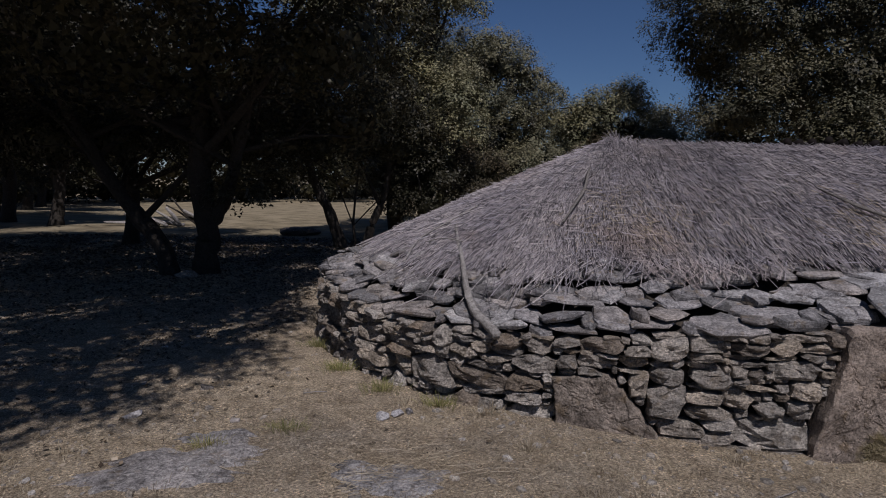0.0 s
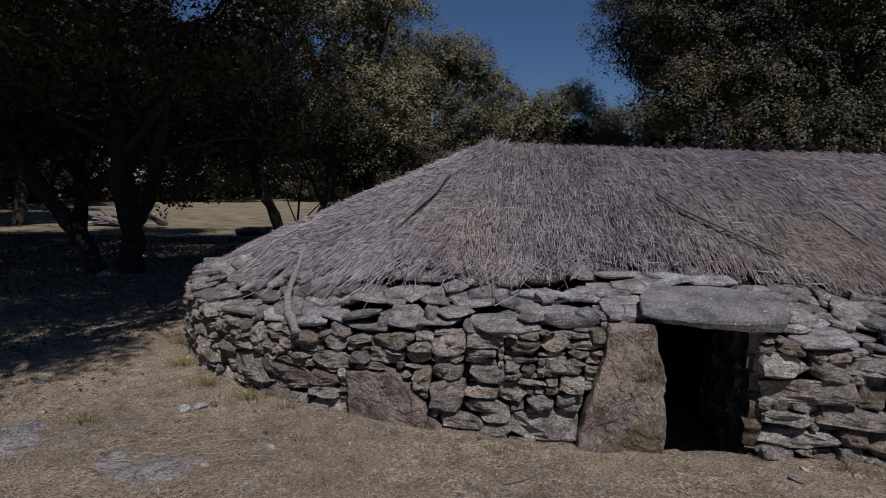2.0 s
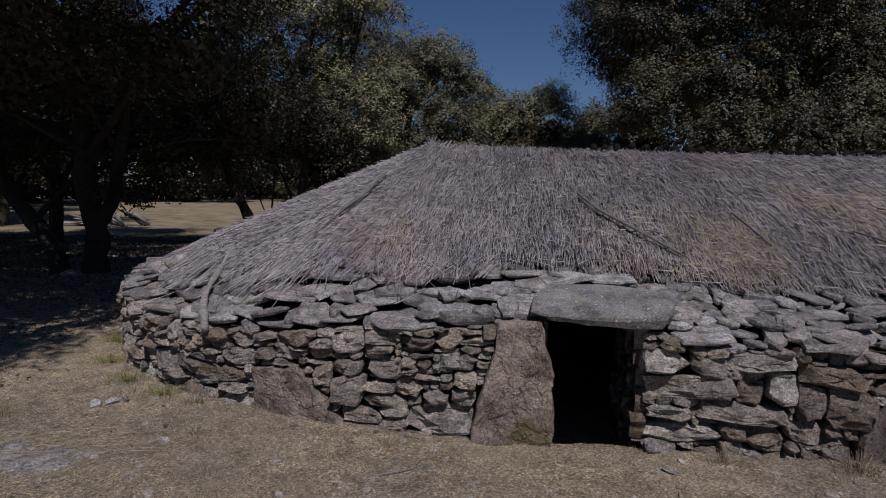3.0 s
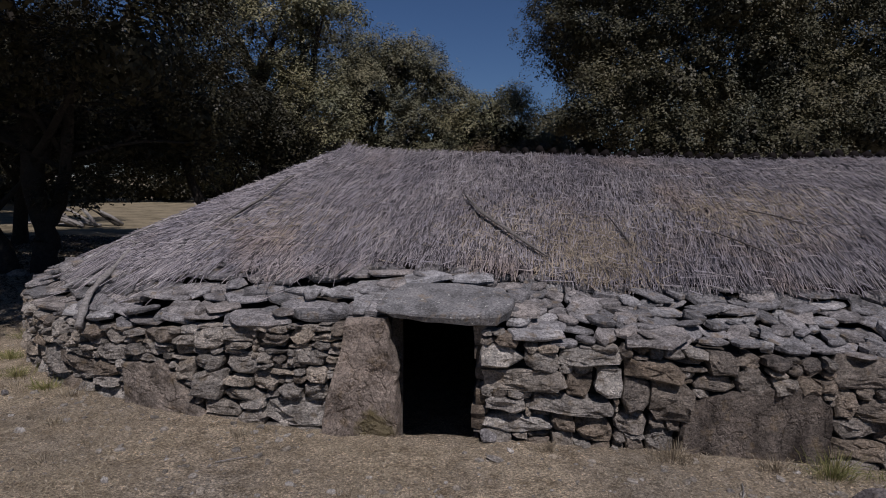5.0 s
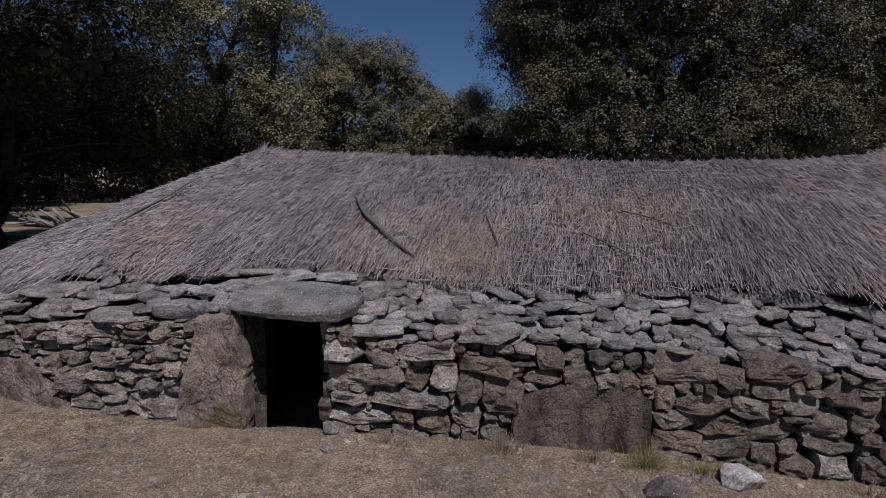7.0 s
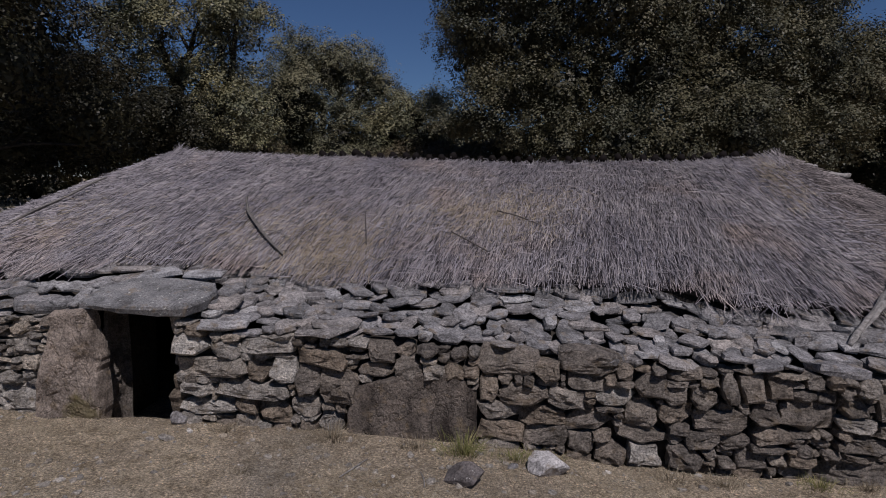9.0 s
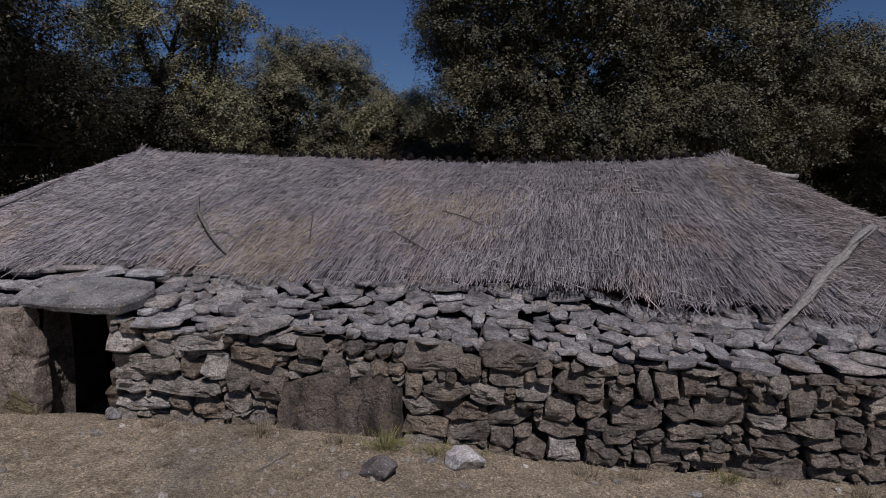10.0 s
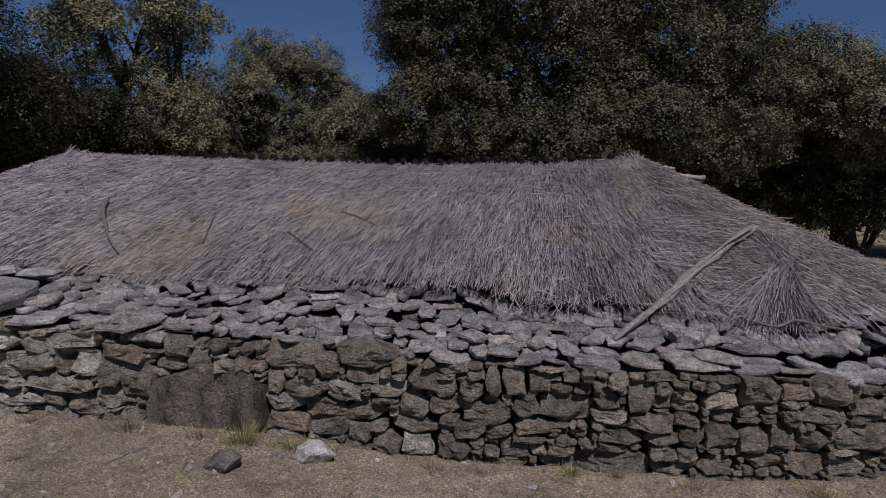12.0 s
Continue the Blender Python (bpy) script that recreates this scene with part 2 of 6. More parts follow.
def ground_material():
    m, nt, b = material("dry_stony_earth", 1.0)
    v = coords(nt)
    broad = noise_tex(nt, v, 0.55, 6.0, 0.62)
    col = ramp(nt, broad, [(0.34, (0.40, 0.355, 0.30)), (0.45, (0.462, 0.39, 0.305)), (0.57, (0.520, 0.438, 0.332)), (0.68, (0.49, 0.438, 0.366))])
    mid = ramp(nt, noise_tex(nt, v, 5.5, 7.0, 0.75), [(0.34, (0.52, 0.49, 0.44)), (0.5, (0.95, 0.95, 0.95)), (0.70, (1.35, 1.35, 1.36))])
    col = mix(nt, 0.9, col, mid, "MULTIPLY")
    fine = ramp(nt, noise_tex(nt, v, 55.0, 5.0, 0.8), [(0.38, (0.30, 0.285, 0.27)), (0.52, (1.0, 1.0, 1.0)), (0.66, (1.9, 1.88, 1.82))])
    col = mix(nt, 0.9, col, fine, "MULTIPLY")
    # trodden straw: short pale and dark fibres in two directions
    for turn, k in ((0.5, 3.0), (2.1, 8.0)):
        fibre = node(nt, "ShaderNodeMapping")
        fibre.inputs["Location"].default_value = (k, k, 0)
        fibre.inputs["Rotation"].default_value = (0, 0, turn)
        fibre.inputs["Scale"].default_value = (50.0, 170.0, 40.0)
        nt.links.new(v, fibre.inputs["Vector"])
        thread = ramp(nt, noise_tex(nt, fibre.outputs[0], 1.0, 3.0, 0.6, 0.6), [(0.36, (0.62, 0.60, 0.56)), (0.5, (1.0, 1.0, 1.0)), (0.64, (1.42, 1.38, 1.26))])
        col = mix(nt, 0.8, col, thread, "MULTIPLY")
    # small stones trodden into the earth, in patches
    cell = node(nt, "ShaderNodeTexVoronoi", Scale=48.0, Randomness=1.0)
    nt.links.new(v, cell.inputs["Vector"])
    grit = ramp(nt, cell.outputs["Color"], [(0.2, (0.62, 0.60, 0.57)), (0.55, (1.0, 1.0, 1.0)), (0.85, (1.45, 1.44, 1.42))])
    patch = ramp(nt, noise_tex(nt, v, 1.6, 5.0, 0.65), [(0.46, (0, 0, 0)), (0.6, (0.75, 0.75, 0.75))])
    col = mix(nt, patch, col, mix(nt, 1.0, col, grit, "MULTIPLY"))
    # beyond the trees the bare earth's colour shifts to a darker dry-meadow brown
    apart = nt.nodes.new("ShaderNodeSeparateXYZ")
    nt.links.new(v, apart.inputs[0])
    edge = node(nt, "ShaderNodeMath")
    edge.operation = "MULTIPLY_ADD"
    nt.links.new(noise_tex(nt, v, 0.35, 5.0, 0.65), edge.inputs[0])
    edge.inputs[1].default_value = 9.0
    nt.links.new(apart.outputs["Y"], edge.inputs[2])
    reach = node(nt, "ShaderNodeMapRange")
    nt.links.new(edge.outputs[0], reach.inputs["Value"])
    reach.inputs["From Min"].default_value, reach.inputs["From Max"].default_value = 18.0, 25.0
    tuft = ramp(nt, noise_tex(nt, v, 0.9, 7.0, 0.7), [(0.36, (0.15, 0.125, 0.08)), (0.52, (0.27, 0.225, 0.145)), (0.66, (0.34, 0.285, 0.19))])
    col = mix(nt, reach.outputs["Result"], col, tuft)
    nt.links.new(col, b.inputs["Base Color"])
    bump(nt, b, noise_tex(nt, v, 30.0, 8.0, 0.8), 1.0, 0.05)
    return m


EARTH = ground_material()


# ---- mesh helpers ----
RNG = random.Random(7)


def mesh_of(name, verts, faces, mat, smooth=False):
    me = bpy.data.meshes.new(name)
    me.from_pydata([tuple(v) for v in verts], [], faces)
    me.materials.append(mat)
    if smooth:
        me.shade_smooth()
    me.validate()
    return me


def mesh_np(name, verts, quads, mat, sides=4):
    """A mesh from numpy arrays of vertices and equal-sided faces."""
    me = bpy.data.meshes.new(name)
    nf = len(quads)
    me.vertices.add(len(verts))
    me.vertices.foreach_set("co", np.asarray(verts, np.float32).ravel())
    me.loops.add(nf * sides)
    me.loops.foreach_set("vertex_index", np.asarray(quads, np.int32).ravel())
    me.polygons.add(nf)
    me.polygons.foreach_set("loop_start", np.arange(0, nf * sides, sides, dtype=np.int32))
    me.materials.append(mat)
    me.update(calc_edges=True)
    return me


def thing(name, label, category, group="", at=None):
    ob = new(name)
    if at is not None:
        ob.matrix_world = at
    return tagged(ob, label, category, group)


def put(name, me, parent=None, label="", m=None, kind=""):
    """Links a mesh as a part of its parent (m: its pose in the parent's space)."""
    ob = new(name, me)
    if parent is not None:
        ob.parent = parent
    if m is not None:
        ob.matrix_local = m
    return tagged(ob, label, kind=kind)


def tube_rings(points, radii, sides=8, wobble=0.0, seed=0):
    """Vertices and faces of a tapered, crooked tube along points."""
    verts, faces = [], []
    pts = [Vector(p) for p in points]
    for k, p in enumerate(pts):
        t = (pts[min(k + 1, len(pts) - 1)] - pts[max(k - 1, 0)]).normalized()
        a = t.orthogonal().normalized() if abs(t.z) > 0.95 else t.cross(Vector((0, 0, 1))).normalized()
        c = t.cross(a).normalized()
        for j in range(sides):
            ang = 2 * math.pi * j / sides
            d = a * math.cos(ang) + c * math.sin(ang)
            r = radii[k] * (1 + wobble * noise.noise(p * 3 + d * 1.5 + Vector((seed, 0, 0))) + 0.5 * wobble * noise.noise(p * 14 + d * 0.7))
            verts.append(p + d * r)
    for k in range(len(pts) - 1):
        for j in range(sides):
            a, b = k * sides + j, k * sides + (j + 1) % sides
            faces.append((a, b, b + sides, a + sides))
    faces.append(tuple(reversed(range(sides))))
    faces.append(tuple(range((len(pts) - 1) * sides, len(pts) * sides)))
    return verts, faces


def smooth_line(points, steps=5):
    """Catmull-Rom through points."""
    p = [Vector(q) for q in points]
    p = [p[0] * 2 - p[1]] + p + [p[-1] * 2 - p[-2]]
    out = []
    for k in range(1, len(p) - 2):
        for s in range(steps):
            t = s / steps
            out.append(0.5 * (2 * p[k] + (p[k + 1] - p[k - 1]) * t + (2 * p[k - 1] - 5 * p[k] + 4 * p[k + 1] - p[k + 2]) * t * t + (3 * p[k] - p[k - 1] - 3 * p[k + 1] + p[k + 2]) * t ** 3))
    out.append(p[-2])
    return out


def strands(name, base, tip, radius, mat, lift=None, straight=False):
    """Thin three-sided stems from base to tip (n x 3 arrays), bent in the middle by lift."""
    n = len(base)
    ax = tip - base
    ax = ax / np.maximum(np.linalg.norm(ax, axis=1, keepdims=True), 1e-6)
    ref = np.where(np.abs(ax[:, 2:3]) > 0.9, np.array([[1.0, 0, 0]]), np.array([[0, 0, 1.0]]))
    s = np.cross(ax, ref)
    s /= np.maximum(np.linalg.norm(s, axis=1, keepdims=True), 1e-6)
    c = np.cross(s, ax)
    mid = (base + tip) / 2 + (0 if lift is None else lift)
    rings = []
    parts = ((base, 1.0), (tip, 0.7)) if straight else ((base, 1.0), (mid, 0.95), (tip, 0.6))
    for p, f in parts:
        for ang in (1.57, 3.66, 5.76):
            rings.append(p + (s * math.cos(ang) + c * math.sin(ang)) * (radius * f)[:, None])
    verts = np.stack(rings, axis=1).reshape(-1, 3)
    q = []
    for k in range(len(parts) - 1):
        for j in ((2, 0) if straight else range(3)):
            q.append((k * 3 + j, k * 3 + (j + 1) % 3, k * 3 + 3 + (j + 1) % 3, k * 3 + 3 + j))
    quads = (np.array(q)[None] + (np.arange(n) * 3 * len(parts))[:, None, None]).reshape(-1, 4)
    return mesh_np(name, verts, quads, mat)


def blades(name, base, tip, width, mat):
    """Flat straws, one face each, from base to tip (n x 3 arrays)."""
    ax = tip - base
    s = np.cross(ax, np.array([[0, 0, 1.0]]))
    s /= np.maximum(np.linalg.norm(s, axis=1, keepdims=True), 1e-6)
    s = s * width[:, None]
    verts = np.stack([base - s, base + s, tip + s * 0.7, tip - s * 0.7], axis=1).reshape(-1, 3)
    return mesh_np(name, verts, np.arange(len(verts)).reshape(-1, 4), mat)


def interp(x, table):
    return float(np.interp(x, [a for a, _ in table], [b for _, b in table]))


# ---- ground ----
GROUND_X = [(-30, 0.15), (-4, 0.18), (-1.0, 0.22), (0.5, 0.23), (1.5, 0.17), (2.7, 0.09), (4.5, 0.12), (5.4, 0.11), (6.4, 0.09), (7.6, -0.01), (8.5, -0.05), (10.7, -0.03), (14, -0.08), (40, 0.0)]


# the hut's axis and the radius of its rounded ends
AX, BX = Vector((2.22, 8.20)), Vector((10.60, 7.16))
LONG = (BX - AX).length
ALONG = (BX - AX) / LONG
FRONT = Vector((ALONG.y, -ALONG.x))
R0 = 3.95


def ground_z(x, y):
    near = interp(x, GROUND_X)
    far = min(max((y - 6) / 12, 0), 1)
    z = near * (1 - far) + 0.15 * far
    d = math.hypot(x - 4, y - 4)
    v = Vector((x, y)) - AX
    inside = (v - ALONG * min(max(v.dot(ALONG), 0), LONG)).length
    z -= 0.32 * min(max((3.92 - inside) / 0.25, 0), 1)
    amp = 0.018 + 0.10 * min(max((d - 12) / 30, 0), 1)
    return z + amp * noise.noise(Vector((x * 0.9, y * 0.9, 0.3))) + 0.012 * noise.noise(Vector((x * 3.1, y * 3.1, 4.0)))


def graded(a, b, fine_a, fine_b, step, growth):
    """Coordinates from a to b, fine between fine_a and fine_b, coarser outside."""
    mid = list(np.arange(fine_a, fine_b + 1e-6, step))
    lo, s = [fine_a], step
    while lo[-1] > a:
        s *= growth
        lo.append(lo[-1] - s)
    hi, s = [mid[-1]], step
    while hi[-1] < b:
        s *= growth
        hi.append(hi[-1] + s)
    return lo[:0:-1] + mid + hi[1:]


def build_ground():
    xs, ys = graded(-900, 900, -5, 14, 0.11, 1.16), graded(-900, 1500, 0, 8, 0.11, 1.16)
    verts = [(x, y, ground_z(x, y)) for y in ys for x in xs]
    n = len(xs)
    faces = [(j * n + i, j * n + i + 1, (j + 1) * n + i + 1, (j + 1) * n + i) for j in range(len(ys) - 1) for i in range(n - 1)]
    ob = new("ground", mesh_of("ground", verts, faces, EARTH, True))
    tagged(ob, "dry stony earth with straw litter", "ground", kind="structure")


build_ground()

# ---- the hut: a long plan with rounded ends ----
AROUND = 2 * LONG + 2 * math.pi * R0
WALL_TOP = [(-12, 0.90), (-3.7, 0.92), (-2.2, 0.81), (-0.8, 0.85), (0.0, 0.94), (0.9, 0.98), (2.3, 0.99), (2.8, 0.88), (3.4, 0.93), (4.0, 0.90), (5.2, 0.82), (5.9, 0.78), (8.9, 0.79), (9.7, 0.72), (13, 0.75), (30, 0.85)]
RIDGE = [(0, 2.57), (0.4, 2.55), (1.5, 2.52), (3.3, 2.48), (5.1, 2.45), (7.0, 2.48), (8.44, 2.58)]
EAVE = [(-12, 3.2), (-6.5, 3.0), (-4.5, 3.0), (-3, 3.12), (-2.1, 3.28), (-1.6, 3.22), (-0.8, 3.09), (0.16, 3.20), (0.9, 3.07), (1.65, 3.02), (2.8, 3.15), (3.5, 3.21), (4.5, 3.14), (5.4, 3.11), (6.5, 3.10), (6.9, 3.29), (7.4, 3.21), (7.8, 3.11), (8.3, 3.25), (8.8, 3.29), (10.1, 3.2), (13, 3.3), (30, 3.4)]


# the end beside the oaks is drawn in a little from a true half circle
DRAWN_IN = [(-12, 0.0), (-9.5, 0.04), (-6, 0.048), (-4.8, 0.045), (-3.8, 0.026), (-3.1, 0.010), (-2.0, 0.0)]


def around(u, r):
    """Plan point at r from the hut's axis; u runs along the front wall, on round the ends; and the outward way there."""
    half = math.pi * R0
    u = (u + half) % AROUND - half
    if u < 0:
        a = u / R0
        out = FRONT * math.cos(a) + ALONG * math.sin(a)
        return AX + out * r * (1 - interp(u, DRAWN_IN)), out
    if u <= LONG:
        return AX + ALONG * u + FRONT * r, FRONT
    if u <= LONG + half:
        a = (u - LONG) / R0
        out = FRONT * math.cos(a) + ALONG * math.sin(a)
        return BX + out * r, out
    return BX - ALONG * (u - LONG - half) - FRONT * r, -FRONT


def roof_z(u, r):
    half = math.pi * R0
    s = (u + half) % AROUND - half
    along = s if s <= LONG + half else 2 * LONG + half - s
    top = interp(min(max(along, 0), LONG), RIDGE)
    end = min(max(-s, 0) / 2.0, 1.0) if s < 0 else 0.0
    right = min(max((s - 6.9) / 1.1, 0.0), 1.0) * min(max((LONG + half - s) / 4.0, 0.0), 1.0)
    left = min(max(2.2 - s, 0.0) / 2.2, 1.0) if s > 0 else 1.0
    drop = 0.19 * right * min(r / 1.4, 1.0) + 0.075 * left * r * max(3.1 - r, 0.0) / 2.4
    return top - 0.285 * r - 0.036 * r * r - 0.02 * end * r - drop + 0.02 * noise.noise(Vector((s * 1.3, r * 1.3, 2.0)))


def wrap(u):
    half = math.pi * R0
    return (u + half) % AROUND - half


def wall_top(u):
    return interp(wrap(u), WALL_TOP) + 0.025 * noise.noise(Vector((u * 2.0, 0, 7))) + 0.025 * noise.noise(Vector((u * 6.0, 0, 3)))


def eave_r(u):
    return interp(wrap(u), EAVE) + 0.05 * noise.noise(Vector((u * 1.7, 3, 1))) + 0.03 * noise.noise(Vector((u * 6, 3, 1)))


def wall_pose(u, r, z, yaw=0.0, pitch=0.0, roll=0.0):
    """A pose on the wall: y outward, z up, x against the run of u."""
    p, out = around(u, r)
    m = Matrix(((out.y, out.x, 0, p.x), (-out.x, out.y, 0, p.y), (0, 0, 1, z), (0, 0, 0, 1)))
    return m @ pose(0, 0, 0, pitch, roll, yaw)


hut = thing("stone_hut", "long low dry-stone hut with a grey reed-thatched roof", "hut", at=Matrix.Identity(4))
DOOR_A, DOOR_B, DOOR_TOP = 1.44, 2.16, 1.02


def build_core():
    # the passage widens behind the doorpost, shaped so no sun falls on its side
    inner = DOOR_A - 0.22
    us = [inner - 1e-3 + k * (DOOR_B - inner) / 6 for k in range(7)]
    step = (AROUND - (DOOR_B - inner)) / 150
    us += [DOOR_B + step * k for k in range(1, 151)]
    verts, faces = [], []

    def ring(u, low):
        k = len(verts)
        top = wall_top(u)
        ze = roof_z(u, 3.0)
        low_in = low if low > 0.5 else -0.4
        for r, z in ((R0 - 0.14, low if low > 0.5 else -0.4), (R0 - 0.14, max(top - 0.05, low + 0.02)), (3.5, max(top, low + 0.03)), (3.02, max(ze - 0.27, low + 0.04)), (2.82, roof_z(u, 2.82) - 0.12), (2.70, roof_z(u, 2.70) - 0.08), (2.70, low_in)):
            p, _ = around(u, r)
            verts.append((p.x, p.y, z))
        return list(range(k, k + 7))

    def join(a, b):
        for j in range(7):
            faces.append((a[j], b[j], b[(j + 1) % 7], a[(j + 1) % 7]))

    over = [ring(v, DOOR_TOP) for v in us[:7]]
    full = [ring(v, -0.4) for v in us[6:]]
    for a, b in zip(over, over[1:]):
        join(a, b)
    for a, b in zip(full, full[1:]):
        join(a, b)
    faces.append(tuple(full[0]))
    faces.append(tuple(reversed(full[-1])))
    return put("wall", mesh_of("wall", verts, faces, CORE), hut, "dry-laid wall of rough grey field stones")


wall = build_core()


def angular_outline(w, h, rng, cut=0.42, jitter=0.075, chance=0.78):
    """A rectangle with uneven, partly broken corners."""
    pts = []
    for sx, sz in ((1, 1), (-1, 1), (-1, -1), (1, -1)):
        x, z = sx * w / 2, sz * h / 2
        if rng.random() < chance:
            cx, cz = rng.uniform(0.06, cut) * w, rng.uniform(0.10, cut * 1.2) * h
            pair = [(x, z - sz * cz), (x - sx * cx, z)]
            if sx * sz < 0:
                pair.reverse()
            pts += pair
        else:
            pts.append((x * 0.97, z * 0.97))
    out = []
    for k, (x, z) in enumerate(pts):
        out.append((x + rng.uniform(-jitter, jitter) * w, z + rng.uniform(-jitter, jitter) * h))
    return out


def rubble_mesh(w, h, deep, rng, proud=0.03):
    """One rough wall stone: x wide, z high, its broken, faceted face towards +y."""
    corners = angular_outline(w, h, rng, 0.46, 0.06)
    outline = []
    for p, q in zip(corners, corners[1:] + corners[:1]):
        outline.append(p)
        if math.hypot(p[0] - q[0], p[1] - q[1]) > 0.045:
            t = rng.uniform(0.35, 0.65)
            outline.append((p[0] + (q[0] - p[0]) * t + rng.uniform(-0.011, 0.011), p[1] + (q[1] - p[1]) * t + rng.uniform(-0.010, 0.010)))
    n, verts, faces = len(outline), [], []
    sx, sz = rng.uniform(-0.2, 0.2) * w, rng.uniform(-0.2, 0.25) * h
    cuts = [(rng.uniform(-0.25, 0.25), rng.uniform(-0.45, 0.10), proud * rng.uniform(0.9, 1.3)), (rng.uniform(-0.6, 0.6), rng.uniform(0.0, 0.45), proud * rng.uniform(1.2, 1.9)), (rng.uniform(-0.7, 0.7), rng.uniform(-1.1, -0.35), proud * rng.uniform(1.0, 1.7))]
    off, beds = rng.uniform(0, 90), rng.uniform(0.0, 0.012)

    def face(x, z):
        p = Vector((x * 0.6, off, z))
        ledge = beds * math.floor(2.5 * noise.noise(p * 14) + 0.5)
        return min(a * x + b * z + c for a, b, c in cuts) + ledge + 0.024 * noise.noise(p * 10) + 0.026 * noise.noise(p * 27)

    for x, z in outline:
        verts.append((x * 0.9, -deep, z * 0.9))
    for x, z in outline:
        verts.append((x, -0.03 + rng.uniform(-0.006, 0.006), z))
    for f0, f1, k in ((0.91, 0.985, 0.7), (0.68, 0.82, 1.0), (0.44, 0.56, 1.0), (0.20, 0.30, 1.0)):
        for x, z in outline:
            f = rng.uniform(f0, f1)
            px, pz = x * f + sx * (1 - f), z * f + sz * (1 - f)
            verts.append((px, max(face(px, pz), -0.02) * k + rng.uniform(-0.003, 0.003), pz))
    verts.append((sx, face(sx, sz), sz))
    for row in range(5):
        for k in range(n):
            a, b = row * n + k, row * n + (k + 1) % n
            faces.append((b, a, a + n, b + n))
    for k in range(n):
        faces.append((5 * n + (k + 1) % n, 5 * n + k, 6 * n))
    return verts, faces


def slab_mesh(w, d, t, rng):
    """One flat split slab with broken edges: x wide, y deep, its top near z = 0."""
    n = rng.choice((5, 6, 6, 7, 8))
    start, corners, outline = rng.uniform(0, 2 * math.pi), [], []
    for k in range(n):
        a = start + 2 * math.pi * (k + rng.uniform(-0.33, 0.33)) / n
        far = rng.uniform(0.86, 1.16) / max(abs(math.cos(a)), abs(math.sin(a))) ** 0.55
        corners.append((0.5 * w * far * math.cos(a), 0.5 * d * far * math.sin(a)))
    for p, q in zip(corners, corners[1:] + corners[:1]):
        outline.append(p)
        if math.hypot(p[0] - q[0], p[1] - q[1]) > 0.16:
            k = rng.uniform(0.35, 0.65)
            outline.append((p[0] + (q[0] - p[0]) * k + rng.uniform(-0.014, 0.014), p[1] + (q[1] - p[1]) * k + rng.uniform(-0.014, 0.014)))
    n, verts, faces = len(outline), [], []
    lie, hump = rng.uniform(-0.09, 0.09), rng.uniform(-0.10, 0.20) * t
    for f, z, j in ((0.88, -t, 0.16), (1.0, -0.60 * t, 0.22), (0.965, -0.10 * t, 0.20), (0.66, hump, 0.18)):
        for x, y in outline:
            q = f * rng.uniform(0.96, 1.02)
            verts.append((x * q, y * q, z + rng.uniform(-j, j) * t + x * lie))
    verts.append((0.0, 0.0, hump * 1.2))
    for row in range(3):
        for k in range(n):
            a, b = row * n + k, row * n + (k + 1) % n
            faces.append((a, b, b + n, a + n))
    for k in range(n):
        faces.append((3 * n + k, 3 * n + (k + 1) % n, 4 * n))
    faces.append(tuple(reversed(range(n))))
    return verts, faces


def chunk(points, deep, proud, rng, jitter=0.008, steps=9, spall=0.03):
    """A big upright slab from its outline in (x, z), its rough face towards +y."""
    outline = []
    for k, p in enumerate(points):
        q = points[(k + 1) % len(points)]
        for s in range(steps):
            f = s / steps
            outline.append((p[0] + (q[0] - p[0]) * f + rng.uniform(-jitter, jitter), p[1] + (q[1] - p[1]) * f + rng.uniform(-jitter, jitter)))
    n = len(outline)
    cx, cz = sum(p[0] for p in outline) / n, sum(p[1] for p in outline) / n
    verts, faces = [], []
    off = rng.uniform(0, 50)
    rows = ((0.97, -deep), (1.0, -0.03), (0.965, proud * 0.8), *[(0.92 - 0.07 * k, proud) for k in range(13)])
    for k, (f, y) in enumerate(rows):
        for x, z in outline:
            px, pz = cx + (x - cx) * f, cz + (z - cz) * f
            wavy = noise.noise(Vector((px * 3.2, off, pz * 4.2)))
            rough = spall * (0.3 * wavy + 0.8 * math.floor(wavy * 3.4 + 0.5) / 3.4 + 0.3 * noise.noise(Vector((px * 9, off, pz * 12))) + 0.2 * noise.noise(Vector((px * 24, off, pz * 24))))
            verts.append((px, y + (rough if k > 1 else rng.uniform(-jitter, jitter) * 0.4), pz))
    for row in range(len(rows) - 1):
        for k in range(n):
            a, b = row * n + k, row * n + (k + 1) % n
            faces.append((b, a, a + n, b + n))
    faces.append(tuple((len(rows) - 1) * n + k for k in reversed(range(n))))
    return verts, faces


class Joined:
    """Pieces gathered into one mesh."""

    def __init__(self):
        self.verts, self.faces = [], []

    def add(self, verts, faces, m):
        k = len(self.verts)
        self.verts += [tuple(m @ Vector(v)) for v in verts]
        self.faces += [tuple(i + k for i in f) for f in faces]


